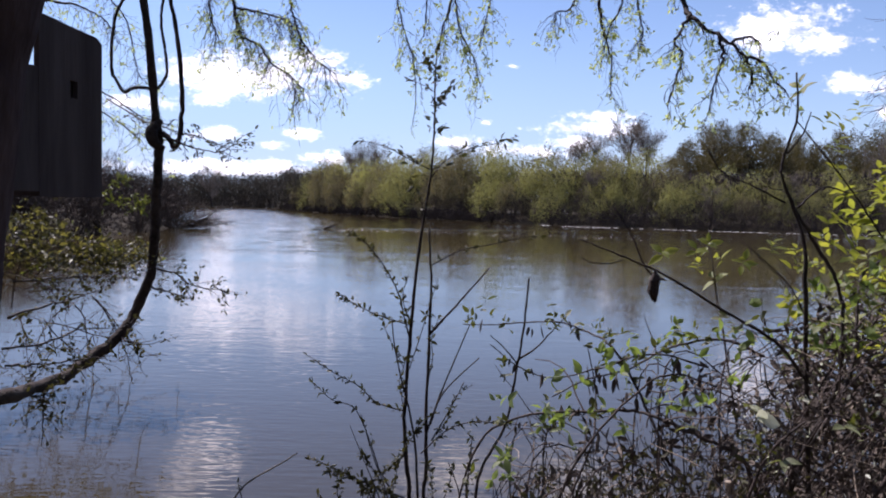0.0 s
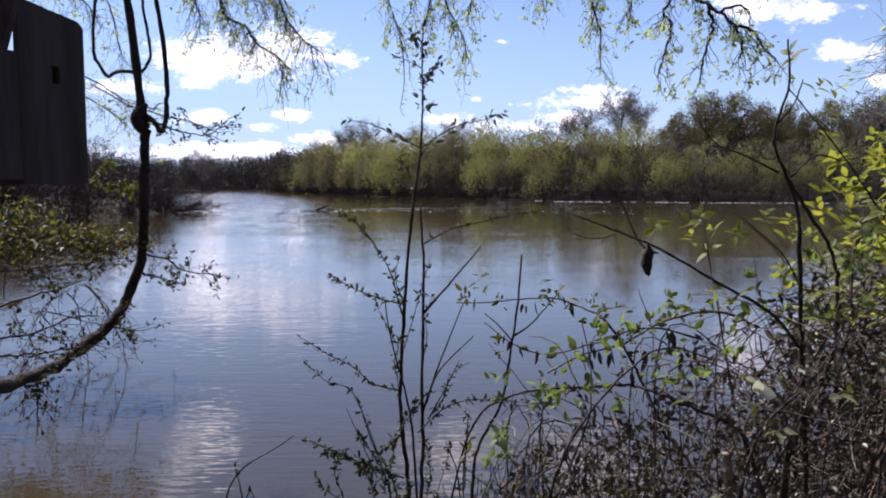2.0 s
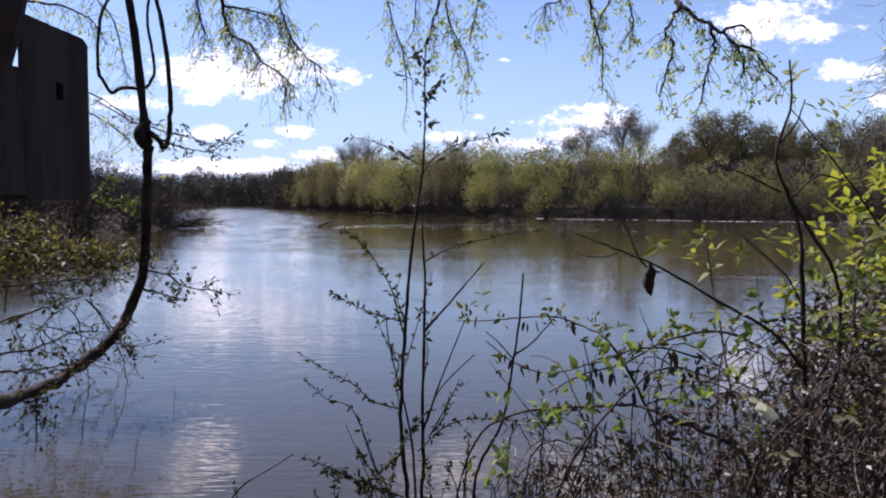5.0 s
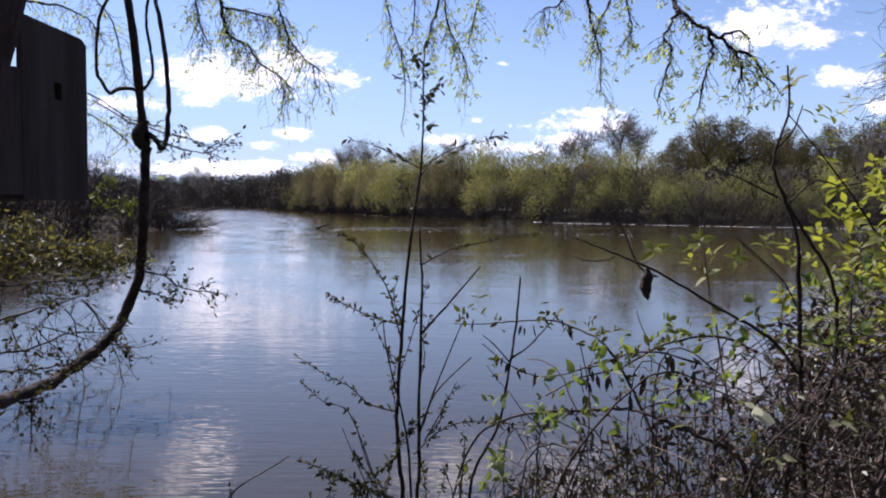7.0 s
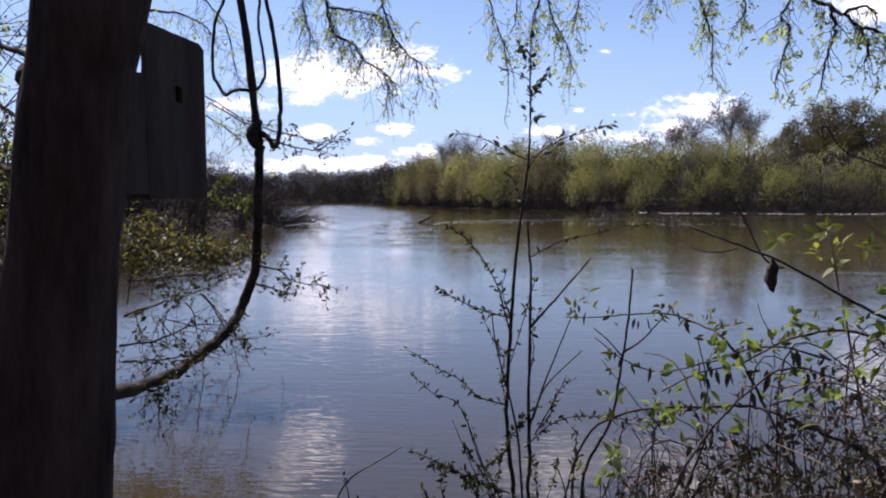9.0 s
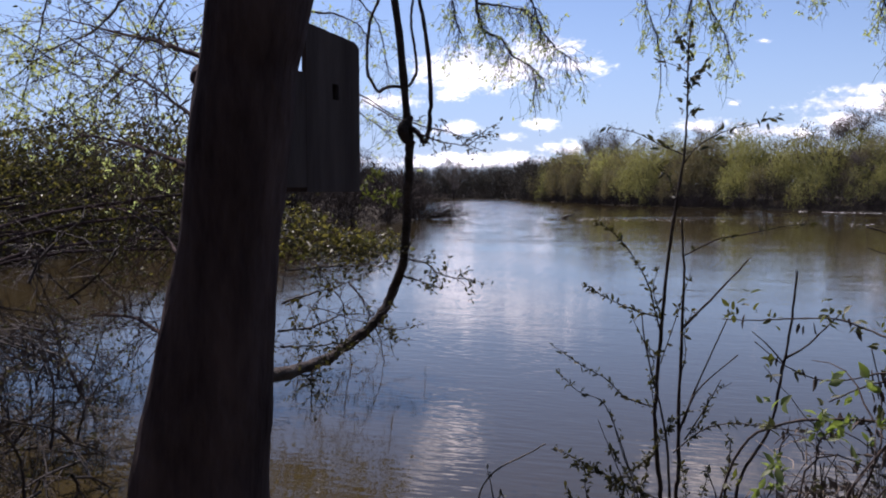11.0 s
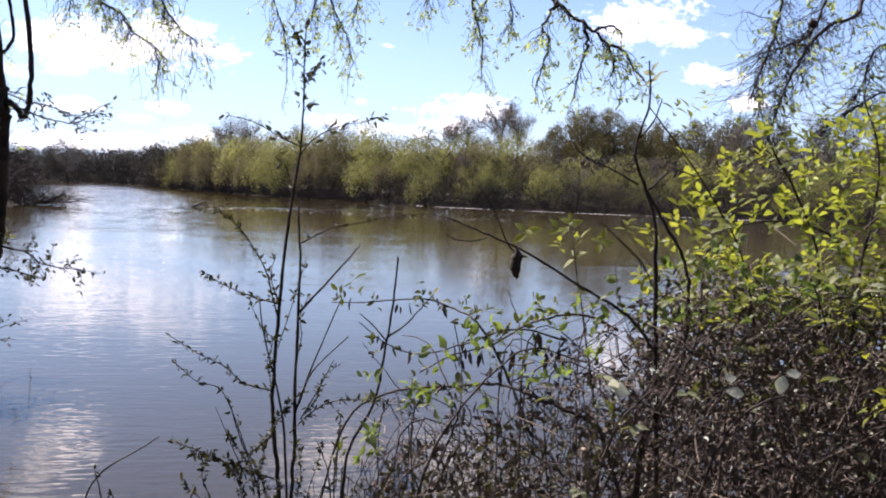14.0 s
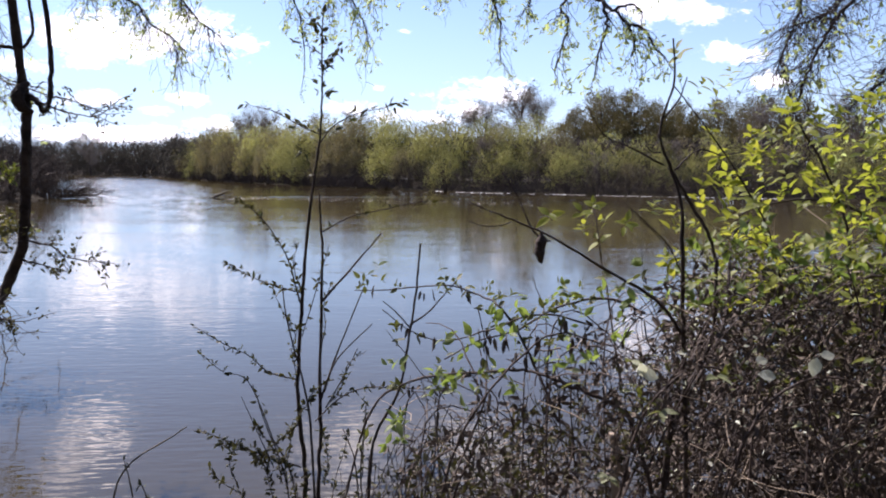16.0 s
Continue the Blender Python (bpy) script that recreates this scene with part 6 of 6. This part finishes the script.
def foam_glitter_lines():
    rng = random.Random(14)
    s = Shape()

    def fleck(x, y, w, d, lift):
        b = len(s.v)
        n = 6
        for k in range(n):
            a = 2 * math.pi * k / n
            s.v.append((x + math.cos(a) * w * rng.uniform(0.7, 1.2), y + math.sin(a) * d * rng.uniform(0.7, 1.2), -0.004))
        s.v.append((x + rng.uniform(-0.4, 0.4) * w, y, lift))
        for k in range(n):
            s.f.append((b + k, b + (k + 1) % n, b + n))
    for _ in range(230):                                        # drift line near the willows: foam raised to stand in for ripple glitter
        x = rng.uniform(9, 48)
        if noise.noise((x * 0.55, 3.0, 0.0)) < -0.16:
            continue
        fleck(x, along(FAR_BANK, x) - 3.2 + rng.gauss(0, 0.06) + math.sin(x * 0.4) * 0.3, rng.uniform(0.05, 0.3), rng.uniform(0.02, 0.05), rng.uniform(0.01, 0.055))
    for _ in range(170):                                        # wake behind the floating branch: flecks for foam and its bright ripples
        x = -8 + 22 * rng.random() ** 1.8
        fleck(x, 62 - (x + 9) * 0.22 + rng.choice((-1.6, 0.0, 1.1)) + rng.gauss(0, 0.6), rng.uniform(0.02, 0.13), 0.02, rng.uniform(0.004, 0.016))
    tagged(new("foam", s.mesh("foam", FOAM)), "white flecks for drifting foam and glitter on the current", "foam", kind="stuff")


floating_branch()
foam_glitter_lines()


def point_bush():
    rng = random.Random(33)
    t = thing("bare_bush", (-18.4, 57, 0.1), "leafless bush leaning over the water", "shrub")
    for _ in range(46):
        a = rng.uniform(-0.9, 0.9)
        tw = twig_walk(rng, (rng.uniform(-0.8, 0.4), rng.uniform(-0.8, 0.8), 0.0), (math.cos(a), math.sin(a), rng.uniform(0.15, 0.8)), rng.uniform(1.5, 3.4), 0.18, 0.05, 6)
        s = Shape()
        s.tube(tw, [0.05, 0.045, 0.035, 0.03, 0.022, 0.018, 0.012], 3, False)
        for q in tw[2:]:
            st = twig_walk(rng, q, (tw[-1] - tw[0]).normalized() + rand_dir(rng) * 0.8, rng.uniform(0.3, 0.9), 0.2, 0.05, 3)
            s.tube(st, [0.015, 0.012, 0.01, 0.008], 3, False)
        part("branch", s, TWIG, t)


point_bush()


def twiggy_bush():
    rng = random.Random(55)
    t = thing("twiggy_bush", (-6.4, 9.0, 0.0), "dark twiggy bush with few small leaves standing in the flood", "shrub")
    leaves = []
    for k in range(42):
        d = rng.uniform(8.6, 11.6)
        u = -0.40 - 0.5 * rng.random()
        p = Vector((u * d - 0.3, d, rng.uniform(0.65, 1.25)))
        tw = twig_walk(rng, p, rand_dir(rng) + Vector((0.5, 0, 0.1)), rng.uniform(0.6, 1.6), 0.25, 0.08, 7)
        s = Shape()
        s.tube(local(t, tw), [0.008, 0.0075, 0.007, 0.006, 0.005, 0.004, 0.003, 0.002], 4, False)
        for q in tw[1:]:
            for _ in range(2):
                st = twig_walk(rng, q, (tw[-1] - tw[0]).normalized() * 0.6 + rand_dir(rng), rng.uniform(0.2, 0.6), 0.3, 0.06, 4)
                s.tube(local(t, st), [0.005, 0.0045, 0.004, 0.0035, 0.002], 3, False)
                for q2 in st[2:]:
                    if rng.random() < 0.3:
                        leaves += tuft(rng, q2, st[-1] - st[0], rng.choice((2, 3, 4)), 0.045, 0.06)
        part("branch", s, BARK, t)
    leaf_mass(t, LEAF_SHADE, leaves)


def drowned_bush():
    rng = random.Random(56)
    t = thing("drowned_bush", (-4.3, 5.0, 0.0), "tangled dark leafless bush standing in the flood", "shrub")
    leaves = []
    for k in range(120):
        d = rng.uniform(4.2, 7.0)
        u = -0.84 - 0.42 * rng.random()
        p = Vector((u * d - 0.3, d, rng.uniform(0.0, 1.55) if k % 2 else rng.uniform(0.0, 0.5)))
        tw = twig_walk(rng, p, rand_dir(rng) + Vector((0.15, 0, 0.1)), rng.uniform(0.5, 1.2), 0.25, 0.08, 7)
        s = Shape()
        s.tube(local(t, tw), [0.013, 0.011, 0.009, 0.008, 0.007, 0.005, 0.004, 0.003], 4, False)
        for q in tw[1:]:
            for _ in range(3):
                st = twig_walk(rng, q, (tw[-1] - tw[0]).normalized() * 0.6 + rand_dir(rng), rng.uniform(0.15, 0.5), 0.3, 0.06, 4)
                s.tube(local(t, st), [0.0045, 0.004, 0.0035, 0.003, 0.002], 3, False)
                if rng.random() < 0.4:
                    leaves += tuft(rng, st[-1], st[-1] - st[0], rng.choice((1, 2, 4)), 0.036, 0.05)
        part("branch", s, TWIG, t)
    leaf_mass(t, LEAF_SHADE, leaves)


twiggy_bush()
drowned_bush()
